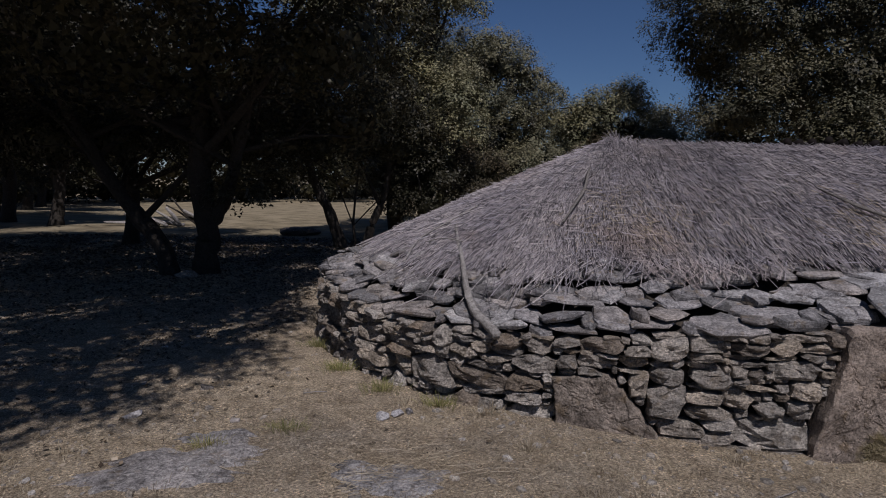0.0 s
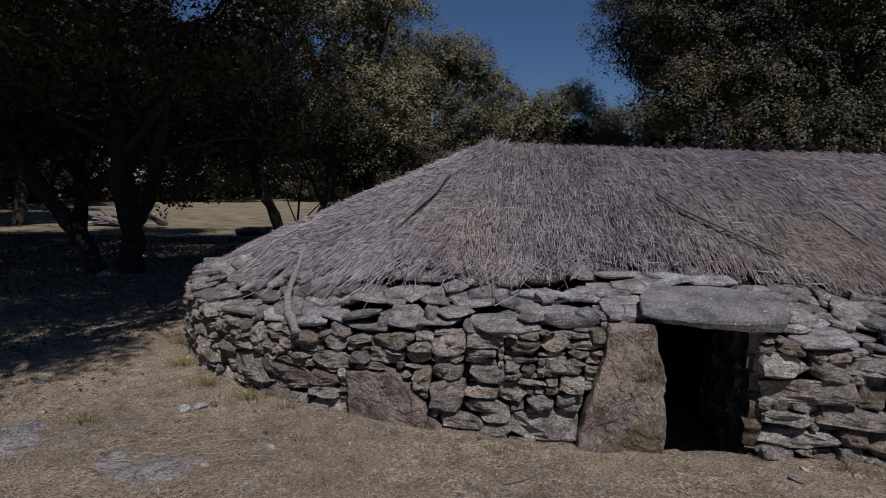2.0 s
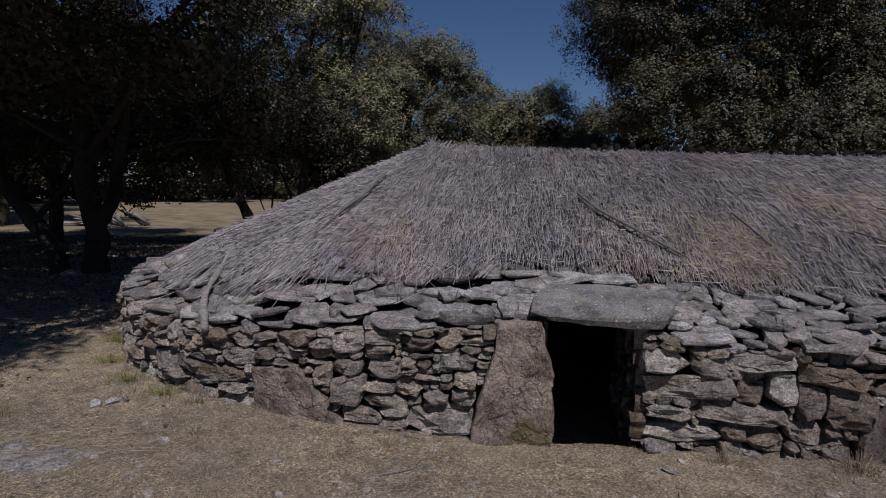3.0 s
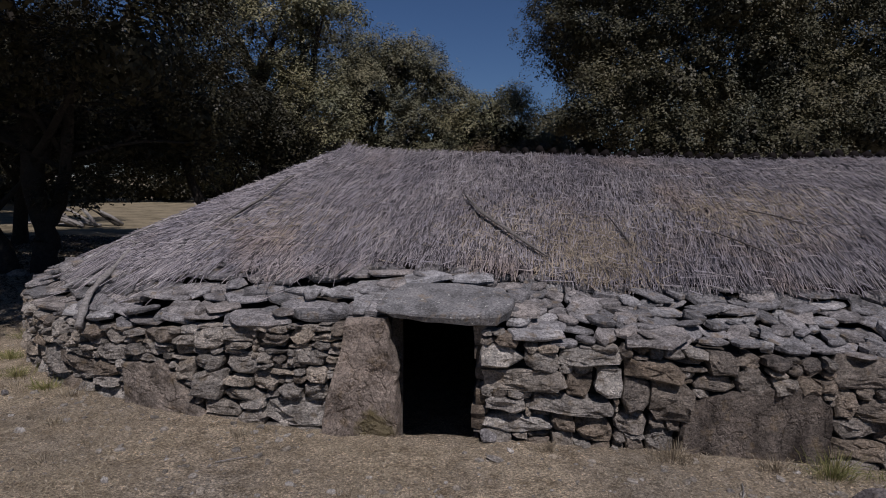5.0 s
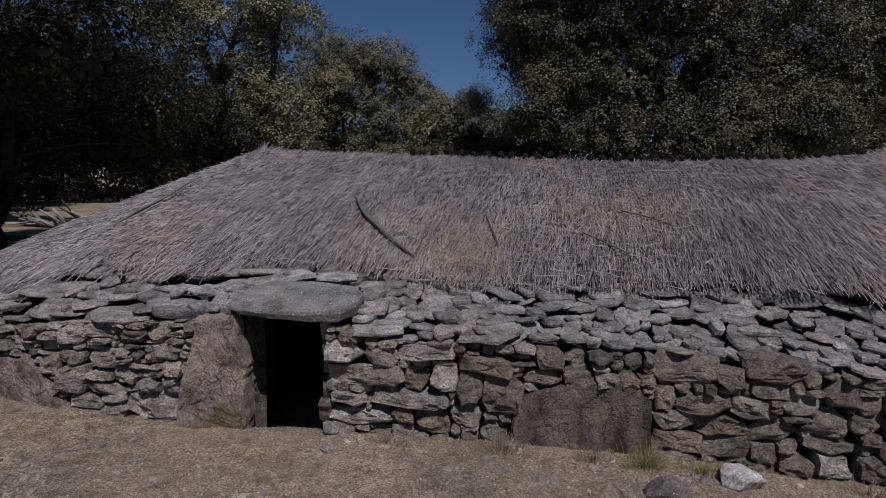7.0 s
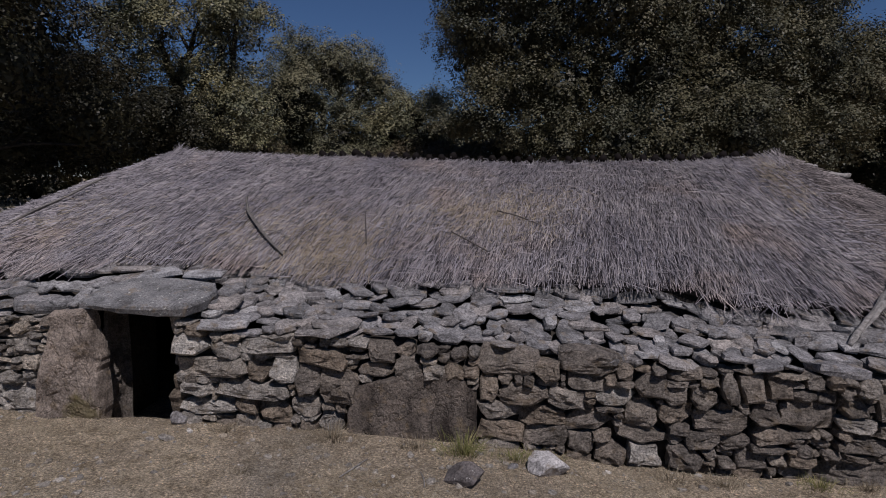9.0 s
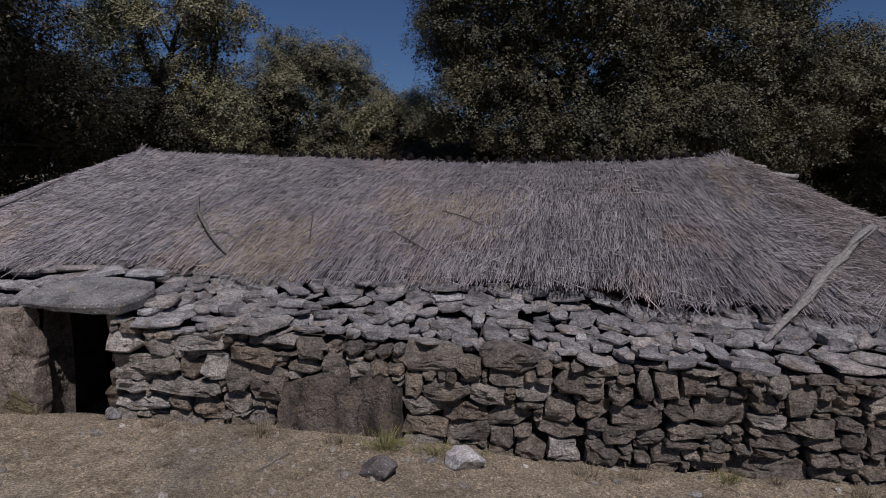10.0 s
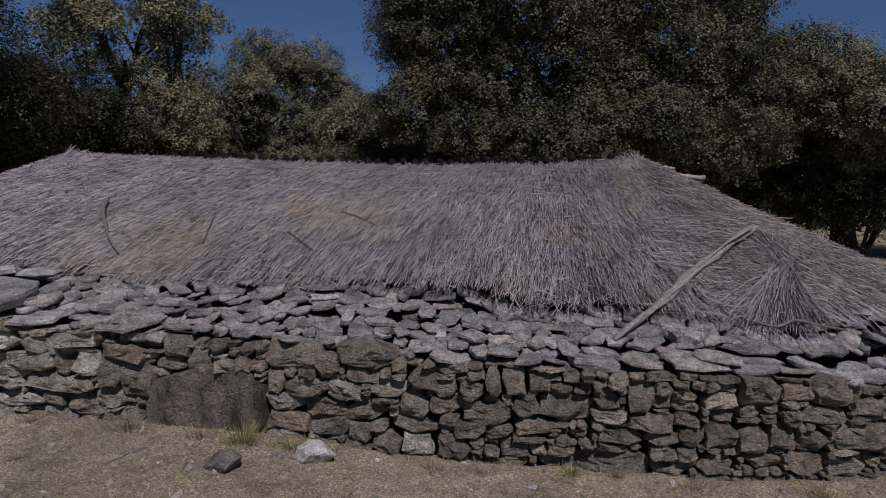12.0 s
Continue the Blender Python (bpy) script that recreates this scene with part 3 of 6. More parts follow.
# the big stones by the door and along the foot of the wall: outline in (u, z)
post = [(-0.31, -0.05), (0.30, -0.05), (0.35, 0.2), (0.315, 0.5), (0.33, 0.63), (0.26, 0.86), (0.23, 1.03), (-0.10, 1.01), (-0.13, 0.8), (-0.24, 0.41), (-0.30, 0.12)]
v, f = chunk([(-x, z) for x, z in post], 0.15, 0.035, RNG, 0.007, 5, 0.05)
gz = 0.06
put("doorpost_slab", mesh_of("doorpost_slab", v, f, POST), hut, "tall brown upright stone slab with a mossy foot", wall_pose(1.19, 4.0, gz - 0.04))
foot = [(-0.51, -0.1), (0.57, -0.12), (0.57, 0.39), (0.44, 0.52), (0.28, 0.55), (-0.09, 0.50), (-0.43, 0.38), (-0.51, 0.16)]
v, f = chunk([(-x, z) for x, z in foot], 0.25, 0.015, RNG, 0.008, 7, 0.014)
put("foot_slab", mesh_of("foot_slab", v, f, FOOT), hut, "broad brown stone slab with dark stains", wall_pose(4.2, 3.98, 0.11))
lean_slab = [(-0.38, -0.12), (0.32, -0.12), (0.37, 0.0), (0.17, 0.25), (0.0, 0.44), (-0.13, 0.40), (-0.41, 0.38), (-0.39, 0.14)]
v, f = chunk([(-x, z) for x, z in lean_slab], 0.25, 0.02, RNG, 0.01, 7, 0.035)
put("foot_slab", mesh_of("foot_slab", v, f, BROWN), hut, "brown slab with a slanting edge", wall_pose(-0.50, 3.99, 0.17))

LINTEL = [(-0.57, -0.04), (-0.44, 0.04), (-0.15, 0.07), (0.20, 0.04), (0.42, 0.0), (0.50, -0.14), (0.55, -0.32), (0.44, -0.52), (0.0, -0.60), (-0.40, -0.56), (-0.53, -0.34)]


def lintel():
    """The flat door lintel, thinner to one end: outline in (along the wall, outward)."""
    rng = random.Random(3)
    outline = []
    for p, q in zip(LINTEL, LINTEL[1:] + LINTEL[:1]):
        for t in (0.0, 0.33, 0.66):
            outline.append((-(p[0] * (1 - t) + q[0] * t) + rng.uniform(-0.010, 0.010), p[1] * (1 - t) + q[1] * t + rng.uniform(-0.010, 0.010)))
    n = len(outline)
    verts, faces = [], []
    for fq, deep, j in ((0.90, 1.0, 0.006), (0.965, 0.86, 0.008), (1.0, 0.30, 0.006), (0.985, 0.04, 0.004), (0.90, 0.0, 0.004), (0.5, -0.04, 0.005)):
        for x, y in outline:
            thick = 0.085 - 0.045 * x / 0.57
            verts.append((x * fq + rng.uniform(-j, j), -0.3 + (y + 0.3) * fq, -thick * deep + rng.uniform(-j, j)))
    verts.append((0, -0.3, 0.004))
    for row in range(5):
        for k in range(n):
            a, b = row * n + k, row * n + (k + 1) % n
            faces.append((a, b, b + n, a + n))
    for k in range(n):
        faces.append((5 * n + k, 5 * n + (k + 1) % n, 6 * n))
    faces.append(tuple(reversed(range(n))))
    return verts, faces


v, f = lintel()
put("lintel", mesh_of("lintel", v, f, GREY), hut, "thick flat grey lintel slab with pale lichen specks", wall_pose(1.89, 4.0, 1.125, 0, -13, 0))

# ---- the roof ----
def build_roof():
    n, rs = 170, [0.0, 0.35, 0.8, 1.3, 1.8, 2.2, 2.5, 2.8, 1.0]
    verts, faces = [], []
    for k in range(n):
        u = -math.pi * R0 + AROUND * k / n
        re = eave_r(u)
        prof = [(r, roof_z(u, r)) for r in rs[:-1]]
        prof += [(re - 0.16, roof_z(u, re - 0.16) - 0.03), (re - 0.20, roof_z(u, re - 0.2) - 0.13), (2.8, roof_z(u, 2.8) - 0.16), (1.2, roof_z(u, 1.2) - 0.2), (0.0, roof_z(u, 0) - 0.25)]
        for r, z in prof:
            p, _ = around(u, r)
            verts.append((p.x, p.y, z))
    w = 13
    for k in range(n):
        a, b = k * w, ((k + 1) % n) * w
        for j in range(w - 1):
            faces.append((a + j, b + j, b + j + 1, a + j + 1))
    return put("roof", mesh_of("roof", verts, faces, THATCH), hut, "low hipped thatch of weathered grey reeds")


roof = build_roof()


# how far the stems lean off the fall line, along the wall
LAY = [(-9, 0.15), (-4, 0.30), (-1.5, 0.16), (-0.3, 0.0), (0.3, 0.0), (1.2, 0.0), (3.5, -0.06), (5, -0.11), (6.9, -0.08), (8.4, 0.0), (30, 0.0)]


def reed_cover(count, seed, u_range, mat=REED, spots=None, spread=0.11, long=(0.14, 0.46)):
    """Stems that lie down the roof's slope."""
    rg = np.random.RandomState(seed)
    base, tip, rad, lift = [], [], [], []
    k = 0
    while k < count:
        if spots:
            su, sr, pu, pr = spots[rg.randint(len(spots))]
            u, r = su + rg.normal() * pu, sr + rg.normal() * pr
            if r < 0.05:
                continue
        else:
            u = rg.uniform(*u_range)
            r = 3.45 * math.sqrt(rg.uniform(0, 1)) if not 0 < wrap(u) < LONG else 3.45 * rg.uniform(0, 1)
        s = wrap(u)
        re = eave_r(u)
        length = rg.uniform(*long)
        if r > re + 0.06:
            continue
        sway = 0.05 * noise.noise(Vector((u * 0.7, r * 0.6, 9.0))) + 0.08 * noise.noise(Vector((u * 3.6, r * 2.0, 5.0)))
        sway += interp(s, LAY)
        if 7.4 < s < 11:
            sway += 0.08
        ang = sway + rg.normal() * spread
        wild = rg.uniform() < 0.05
        if wild:
            ang = rg.uniform(-1.5, 1.5)
            length *= 0.7
        if s > 8.3 and 1.6 < r < 3.2 and s < 10 and rg.uniform() < 0.35:
            ang = 1.2 + rg.normal() * 0.25
        r2 = max(r - length * math.cos(ang) * 0.94, -0.12)
        r1 = r2 + length * math.cos(ang) * 0.94
        if r1 > re + 0.14 * rg.uniform() + 0.02:
            d = r1 - re - 0.12 * rg.uniform()
            r1, r2 = r1 - d, max(r2 - d, 0)
        du = length * math.sin(ang)
        h1, h2 = 0.012 + abs(rg.normal()) * 0.022, rg.uniform(-0.015, 0.02)
        if wild:
            h1 += 0.03
        pm, om = around(u, 1.0)
        po, _ = around(u, r1)
        q2, _ = around(u, abs(r2))
        side = Vector((-om.y, om.x))
        b1 = po + side * du * 0.5
        b2 = q2 - side * du * 0.5
        if r2 < 0:
            b2 = q2 + om * (2 * r2)
        base.append((b1.x, b1.y, roof_z(u, r1) + h1))
        tip.append((b2.x, b2.y, roof_z(u, abs(r2)) + h2 + (0.05 * rg.uniform() if r2 < 0.05 else 0)))
        rad.append(rg.uniform(0.0019, 0.0038))
        lift.append((rg.normal() * 0.008, rg.normal() * 0.008, rg.uniform(0, 0.02)))
        k += 1
    return strands("reeds", np.array(base), np.array(tip), np.array(rad), mat, np.array(lift), True)


FRONT_U = (-7.2, LONG + 6.0)
REEDS = 96000
put("reed_thatch", reed_cover(REEDS, 11, (FRONT_U[0], 9.0)), roof, "grey stems of old reed thatch", kind="stuff")
put("reed_thatch", reed_cover(6500, 12, (LONG + 6.0, AROUND - 7.2)), roof, "grey stems of old reed thatch", kind="stuff")
put("fresh_reeds", reed_cover(5200, 13, FRONT_U, TAN, [(3.2, 2.75, 0.28, 0.33), (3.2, 2.75, 0.28, 0.33), (3.2, 2.85, 0.2, 0.25), (4.5, 2.0, 0.4, 0.3), (5.1, 1.75, 0.4, 0.35), (8.25, 0.75, 0.13, 0.4), (2.4, 2.4, 0.5, 0.4), (-0.3, 2.4, 0.5, 0.4)], 0.3), roof, "straw-coloured newer reeds in patches", kind="stuff")

put("old_reeds", reed_cover(34000, 14, (8.5, LONG + 6.0), OLD_REED, None, 0.24), roof, "brown tangled old reeds on the hipped end", kind="stuff")


def stray_reeds():
    """Stems that have slid off the thatch and lie over the capping slabs."""
    rg = np.random.RandomState(15)
    base, tip = [], []
    while len(base) < 1700:
        u = rg.uniform(-6.5, 1.0) if rg.uniform() < 0.86 else rg.uniform(6.5, LONG + 4)
        if rg.uniform() > 0.5 + 0.9 * noise.noise(Vector((u * 1.3, 3.0, 0))):
            continue
        e = eave_r(u)
        r = e - 0.1 + abs(rg.normal()) * (0.22 if u < -0.5 else 0.14)
        l, a = rg.uniform(0.16, 0.42), rg.normal() * 0.5
        top = wall_top(u)

        def up(q):
            f = min(max((3.9 - q) / (3.9 - e), 0), 1)
            return max(top + 0.06 + f * (roof_z(u, e) - top - 0.06), roof_z(u, min(q, e)) if q < e else 0)

        r0, r1 = r - l * math.cos(a) / 2, min(r + l * math.cos(a) / 2, 3.95)
        p, o = around(u, r1)
        q, _ = around(u, r0)
        side = Vector((-o.y, o.x)) * l * math.sin(a) / 2
        base.append((p.x + side.x, p.y + side.y, up(r1) + rg.uniform(0.01, 0.035)))
        tip.append((q.x - side.x, q.y - side.y, up(r0) + rg.uniform(0.015, 0.05)))
    put("stray_reeds", strands("stray_reeds", np.array(base), np.array(tip), rg.uniform(0.002, 0.004, len(base)), REED, None, True), roof, "stray reeds slid over the capping slabs", kind="stuff")


stray_reeds()


def ridge_bundles():
    rng = random.Random(21)
    made = []
    for _ in range(3):
        n, verts, faces = 9, [], []
        for k in range(n):
            a = 2 * math.pi * k / n
            r = 0.054 * rng.uniform(0.75, 1.2)
            verts += [(r * math.cos(a), 0.0, r * math.sin(a)), (r * 0.95 * math.cos(a), -0.28, r * 0.95 * math.sin(a) - 0.02)]
        for k in range(n):
            a, b = 2 * k, 2 * ((k + 1) % n)
            faces.append((a, b, b + 1, a + 1))
        faces.append(tuple(2 * k for k in reversed(range(n))))
        faces.append(tuple(2 * k + 1 for k in range(n)))
        made.append(mesh_of("ridge_roll", verts, faces, DARKREED, True))
    u = 2.2
    while u < LONG - 0.2:
        z = roof_z(u, 0.0) + 0.01 + rng.uniform(-0.015, 0.015)
        put("ridge_roll", rng.choice(made), roof, "", wall_pose(u, 0.03, z + 0.046 + rng.uniform(-0.014, 0.018), rng.uniform(-14, 14), 10 + rng.uniform(-8, 8)))
        u += rng.uniform(0.15, 0.21)


ridge_bundles()


def ridge_tips():
    """Stem ends that stand up over the ridge, in pointed bunches, and the peak at either end."""
    rg = np.random.RandomState(77)
    base, tip = [], []
    u = -0.1
    spots = []
    while u < LONG + 0.1:
        spots.append((u, 0.055 if u > 2.1 else 0.06, 18))
        u += rg.uniform(0.13, 0.2)
    spots += [(0.0, 0.15, 60), (0.06, 0.10, 40), (0.2, 0.09, 40), (LONG, 0.12, 50), (LONG - 0.12, 0.09, 40)]
    for u, h, n in spots:
        for _ in range(n):
            a = u + rg.normal() * 0.05
            r = rg.uniform(0.12, 0.42)
            p, out = around(min(max(a, 0.001), LONG - 0.001), r)
            side = ALONG * rg.normal() * 0.04
            top = around(min(max(u, 0.001), LONG - 0.001), 0.0)[0] + side * 1.6 - FRONT * rg.uniform(0.0, 0.05)
            base.append((p.x, p.y, roof_z(a, r) + 0.03))
            tip.append((top.x, top.y, roof_z(u, 0) + h * rg.uniform(0.0, 1.0) ** 1.4))
    n = len(base)
    put("ridge_fray", strands("ridge_fray", np.array(base), np.array(tip), rg.uniform(0.002, 0.0036, n), REED, None, True), roof, "frayed reed ends along the ridge", kind="stuff")


ridge_tips()


# ---- trees ----
def leaf_cloud(name, blobs, leaves, size, mat, seed, lobe=0.75, fill=1.0, holes=0.22, back=0.12, broad=1.8):
    """Leaves on the many small rounded sprays that cover the big masses (centre, radii), and broader leaves deep
    inside, darkened to stand in for the crown's shade.
    """
    rg = np.random.RandomState(seed)
    size *= 0.80
    cen0, rad0 = np.array([c for c, _ in blobs], float), np.array([r for _, r in blobs], float)
    area = (rad0[:, 0] * rad0[:, 1] + rad0[:, 1] * rad0[:, 2] + rad0[:, 0] * rad0[:, 2]) * 4.19

    def depth(p, own):
        """How deep each point lies in the other masses: 0 at a centre, 1 at a surface."""
        out = np.full(len(p), 9.0)
        for k in range(len(blobs)):
            d = np.linalg.norm((p - cen0[k]) / rad0[k], axis=1)
            out = np.where(own == k, out, np.minimum(out, d))
        return out

    count = np.maximum((area / (lobe * lobe * 1.5)).astype(int), 5)
    pick = np.repeat(np.arange(len(blobs)), count)
    d0 = rg.normal(size=(len(pick), 3))
    d0 /= np.linalg.norm(d0, axis=1, keepdims=True)
    spray = cen0[pick] + d0 * np.maximum(rad0[pick] - lobe * 0.45, 0.1) * rg.uniform(0.80, 1.06, (len(pick), 1))
    srad = lobe * rg.uniform(0.55, 1.25, len(pick))
    open_air = np.where(depth(spray, pick) > 0.60, 1.0, 0.05)
    per = 14
    twigs = int(leaves * 1.8) // per
    leaves = twigs * per
    share = srad ** 2 * np.where(d0[:, 1] > 0.3, back, 1.0) * open_air * np.clip(0.85 + 0.75 * d0[:, 2], 0.3, 1.5)
    k = rg.choice(len(pick), twigs, p=share / share.sum())
    d = rg.normal(size=(twigs, 3))
    d /= np.linalg.norm(d, axis=1, keepdims=True)
    d[:, 2] = np.where(d[:, 2] < -0.45, -d[:, 2], d[:, 2])
    ends = spray[k] + d * (srad[k] * rg.uniform(0.35, 1.02, twigs) ** 0.6)[:, None] * np.array([1, 1, 0.8])
    d = np.repeat(d, per, axis=0)
    pos = np.repeat(ends, per, axis=0) + np.clip(rg.normal(size=(leaves, 3)), -1.6, 1.6) * (size * 1.3)
    thin = np.array([noise.noise(Vector(p) * 2.6) for p in ends])
    ok = np.repeat(thin, per) > -holes - 0.1 * rg.uniform(size=leaves)
    pos, d = pos[ok], d[ok]
    s = rg.uniform(0.6, 1.25, len(pos)) * size
    # broader leaves behind the outer sprays; their dark colour is the crown's inner shade
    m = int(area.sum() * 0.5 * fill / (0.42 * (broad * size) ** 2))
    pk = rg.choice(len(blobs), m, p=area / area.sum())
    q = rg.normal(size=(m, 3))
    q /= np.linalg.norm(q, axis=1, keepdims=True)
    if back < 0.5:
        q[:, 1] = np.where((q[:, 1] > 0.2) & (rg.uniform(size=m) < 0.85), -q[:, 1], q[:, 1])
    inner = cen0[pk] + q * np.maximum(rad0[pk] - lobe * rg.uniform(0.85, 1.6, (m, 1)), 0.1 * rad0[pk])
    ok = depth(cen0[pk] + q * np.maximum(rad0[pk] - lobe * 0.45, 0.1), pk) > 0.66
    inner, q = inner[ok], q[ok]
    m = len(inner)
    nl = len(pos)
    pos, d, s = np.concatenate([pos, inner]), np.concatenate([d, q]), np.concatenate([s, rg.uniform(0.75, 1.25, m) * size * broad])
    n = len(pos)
    # old flags the inner leaves, darkened for the shade inside the crown
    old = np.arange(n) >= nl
    nor = d * np.where(old, 1.3, 0.75)[:, None] + rg.normal(size=(n, 3)) * 0.28 + np.array([0, 0, 0.5])
    nor /= np.linalg.norm(nor, axis=1, keepdims=True)
    a = np.cross(nor, rg.normal(size=(n, 3)))
    a /= np.maximum(np.linalg.norm(a, axis=1, keepdims=True), 1e-6)
    b = np.cross(nor, a)
    a, b = a * s[:, None], b * (s * np.where(old, 0.45, rg.uniform(0.32, 0.44, n)))[:, None]
    keep = pos[:, 2] > 0.15
    pos, a, b, nor, s, old = pos[keep], a[keep], b[keep], nor[keep], s[keep], old[keep]
    n = len(pos)
    verts = np.stack([pos - a * 0.45 + b, pos + a * 0.55, pos - a * 0.45 - b], axis=1).reshape(-1, 3)
    me = mesh_np(name, verts, np.arange(n * 3).reshape(-1, 3), mat, 3)
    me.materials.append(INNER_LEAF)
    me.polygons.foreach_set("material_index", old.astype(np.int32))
    return me


def tree(label, root, stems, blobs, leaves, size, mat, seed, lobe=0.75, fill=0.15, limbs=14, holes=0.22, group="holm oaks", back=0.12):
    """stems: lists of (x, y, z, radius) from the root's foot; blobs: centre and radii, both from the root."""
    rng = random.Random(seed)
    x, y = root
    ob = thing("holm_oak", label, "tree", group, at=pose(x, y, ground_z(x, y)))
    verts, faces = [], []

    def add(points, radii, sides):
        v, f = tube_rings(points, radii, sides, 0.35, seed)
        k = len(verts)
        verts.extend(v)
        faces.extend(tuple(i + k for i in q) for q in f)

    ends = []
    for stem in stems:
        line = smooth_line([p[:3] for p in stem], 5)
        rr = np.interp(np.linspace(0, 1, len(line)), np.linspace(0, 1, len(stem)), [p[3] for p in stem])
        rr[0] *= 1.35
        add([(p.x, p.y, p.z - (0.25 if k == 0 else 0)) for k, p in enumerate(line)], rr, 10)
        ends.append((line, rr))
    for _ in range(limbs):
        line, rr = rng.choice(ends)
        k = rng.randint(int(len(line) * 0.45), len(line) - 2)
        p = line[k]
        c, r = rng.choice(blobs)
        goal = Vector(c) + Vector([rng.uniform(-0.75, 0.75) * q for q in r])
        bend = p.lerp(goal, 0.5) + Vector((rng.uniform(-0.3, 0.3), rng.uniform(-0.3, 0.3), rng.uniform(0.0, 0.5)))
        pts = smooth_line([p, bend, goal], 4)
        add(pts, np.linspace(rr[k] * 0.55, 0.015, len(pts)), 6)
        for _ in range(2):
            j = rng.randint(2, len(pts) - 2)
            tip = pts[j] + Vector((rng.uniform(-1, 1), rng.uniform(-1, 1), rng.uniform(-0.2, 0.9)))
            add([pts[j], pts[j].lerp(tip, 0.5) + Vector((0, 0, 0.1)), tip], [0.03, 0.02, 0.008], 5)
    put("trunk", mesh_of("trunk", verts, faces, BARK, True), ob)
    put("crown", leaf_cloud("crown", blobs, leaves, size, mat, seed, lobe, fill, holes, back), ob)
    return ob


def crown_blobs(c, r, n, seed, small=0.45):
    """A main mass and lobes round it."""
    rng = random.Random(seed)
    out = [(c, (r[0] * 0.8, r[1] * 0.8, r[2] * 0.8))]
    for _ in range(n):
        a, e = rng.uniform(0, 2 * math.pi), rng.uniform(-0.5, 1.2)
        d = (math.cos(a) * math.cos(e), math.sin(a) * math.cos(e), math.sin(e))
        f = rng.uniform(0.55, 0.8)
        s = rng.uniform(small * 0.7, small * 1.15)
        out.append(((c[0] + d[0] * r[0] * f, c[1] + d[1] * r[1] * f, c[2] + d[2] * r[2] * f), (r[0] * s, r[1] * s, r[2] * s)))
    return out


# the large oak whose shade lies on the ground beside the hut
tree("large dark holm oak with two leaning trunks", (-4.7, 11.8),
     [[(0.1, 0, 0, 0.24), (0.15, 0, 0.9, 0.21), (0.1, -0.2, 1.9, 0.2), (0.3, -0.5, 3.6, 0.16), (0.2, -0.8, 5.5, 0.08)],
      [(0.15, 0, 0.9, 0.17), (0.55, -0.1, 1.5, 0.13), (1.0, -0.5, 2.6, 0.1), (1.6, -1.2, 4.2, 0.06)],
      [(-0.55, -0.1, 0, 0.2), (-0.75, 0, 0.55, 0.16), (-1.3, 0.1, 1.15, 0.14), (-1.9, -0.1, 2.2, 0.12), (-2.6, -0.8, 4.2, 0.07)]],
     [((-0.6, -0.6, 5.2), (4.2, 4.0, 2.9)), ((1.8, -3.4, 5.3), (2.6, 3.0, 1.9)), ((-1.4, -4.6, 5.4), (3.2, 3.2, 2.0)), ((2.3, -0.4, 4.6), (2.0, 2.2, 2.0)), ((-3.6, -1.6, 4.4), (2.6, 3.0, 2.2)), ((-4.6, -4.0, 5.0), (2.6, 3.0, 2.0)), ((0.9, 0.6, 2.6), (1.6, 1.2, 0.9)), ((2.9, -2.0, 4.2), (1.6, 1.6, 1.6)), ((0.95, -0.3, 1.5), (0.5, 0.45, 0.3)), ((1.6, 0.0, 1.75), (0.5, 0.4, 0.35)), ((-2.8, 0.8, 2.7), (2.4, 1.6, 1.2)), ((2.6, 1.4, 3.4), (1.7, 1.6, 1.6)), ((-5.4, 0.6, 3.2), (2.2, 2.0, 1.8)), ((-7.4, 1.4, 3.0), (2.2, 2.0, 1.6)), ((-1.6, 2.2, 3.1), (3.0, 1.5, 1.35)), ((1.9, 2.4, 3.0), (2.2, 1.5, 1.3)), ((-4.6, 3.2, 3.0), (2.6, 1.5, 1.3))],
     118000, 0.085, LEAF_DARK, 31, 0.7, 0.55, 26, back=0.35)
# unseen: set out of view so that its crown shades the clearing
tree("holm oak out of view, added to shade the clearing", (-5.85, 2.8),
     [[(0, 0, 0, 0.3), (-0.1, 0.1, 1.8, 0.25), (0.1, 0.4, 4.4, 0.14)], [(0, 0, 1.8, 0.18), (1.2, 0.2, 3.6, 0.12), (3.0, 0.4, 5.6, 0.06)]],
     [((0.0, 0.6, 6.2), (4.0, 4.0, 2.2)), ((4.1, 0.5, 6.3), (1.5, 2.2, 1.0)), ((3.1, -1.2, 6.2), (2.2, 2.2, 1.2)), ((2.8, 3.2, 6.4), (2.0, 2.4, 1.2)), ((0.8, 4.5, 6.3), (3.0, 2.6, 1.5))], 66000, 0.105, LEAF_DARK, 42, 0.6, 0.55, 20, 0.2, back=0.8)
# added for its shade; the trunk hides behind another in the camera's view
tree("holm oak added behind the great trunks to shade the ground", (-8.7, 17.0), [[(0, 0, 0, 0.2), (0.1, 0, 1.6, 0.17), (0, 0, 4, 0.1)]],
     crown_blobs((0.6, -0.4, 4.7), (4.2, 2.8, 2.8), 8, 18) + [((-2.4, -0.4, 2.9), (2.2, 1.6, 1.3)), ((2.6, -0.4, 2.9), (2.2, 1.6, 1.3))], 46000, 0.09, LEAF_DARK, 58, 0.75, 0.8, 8)
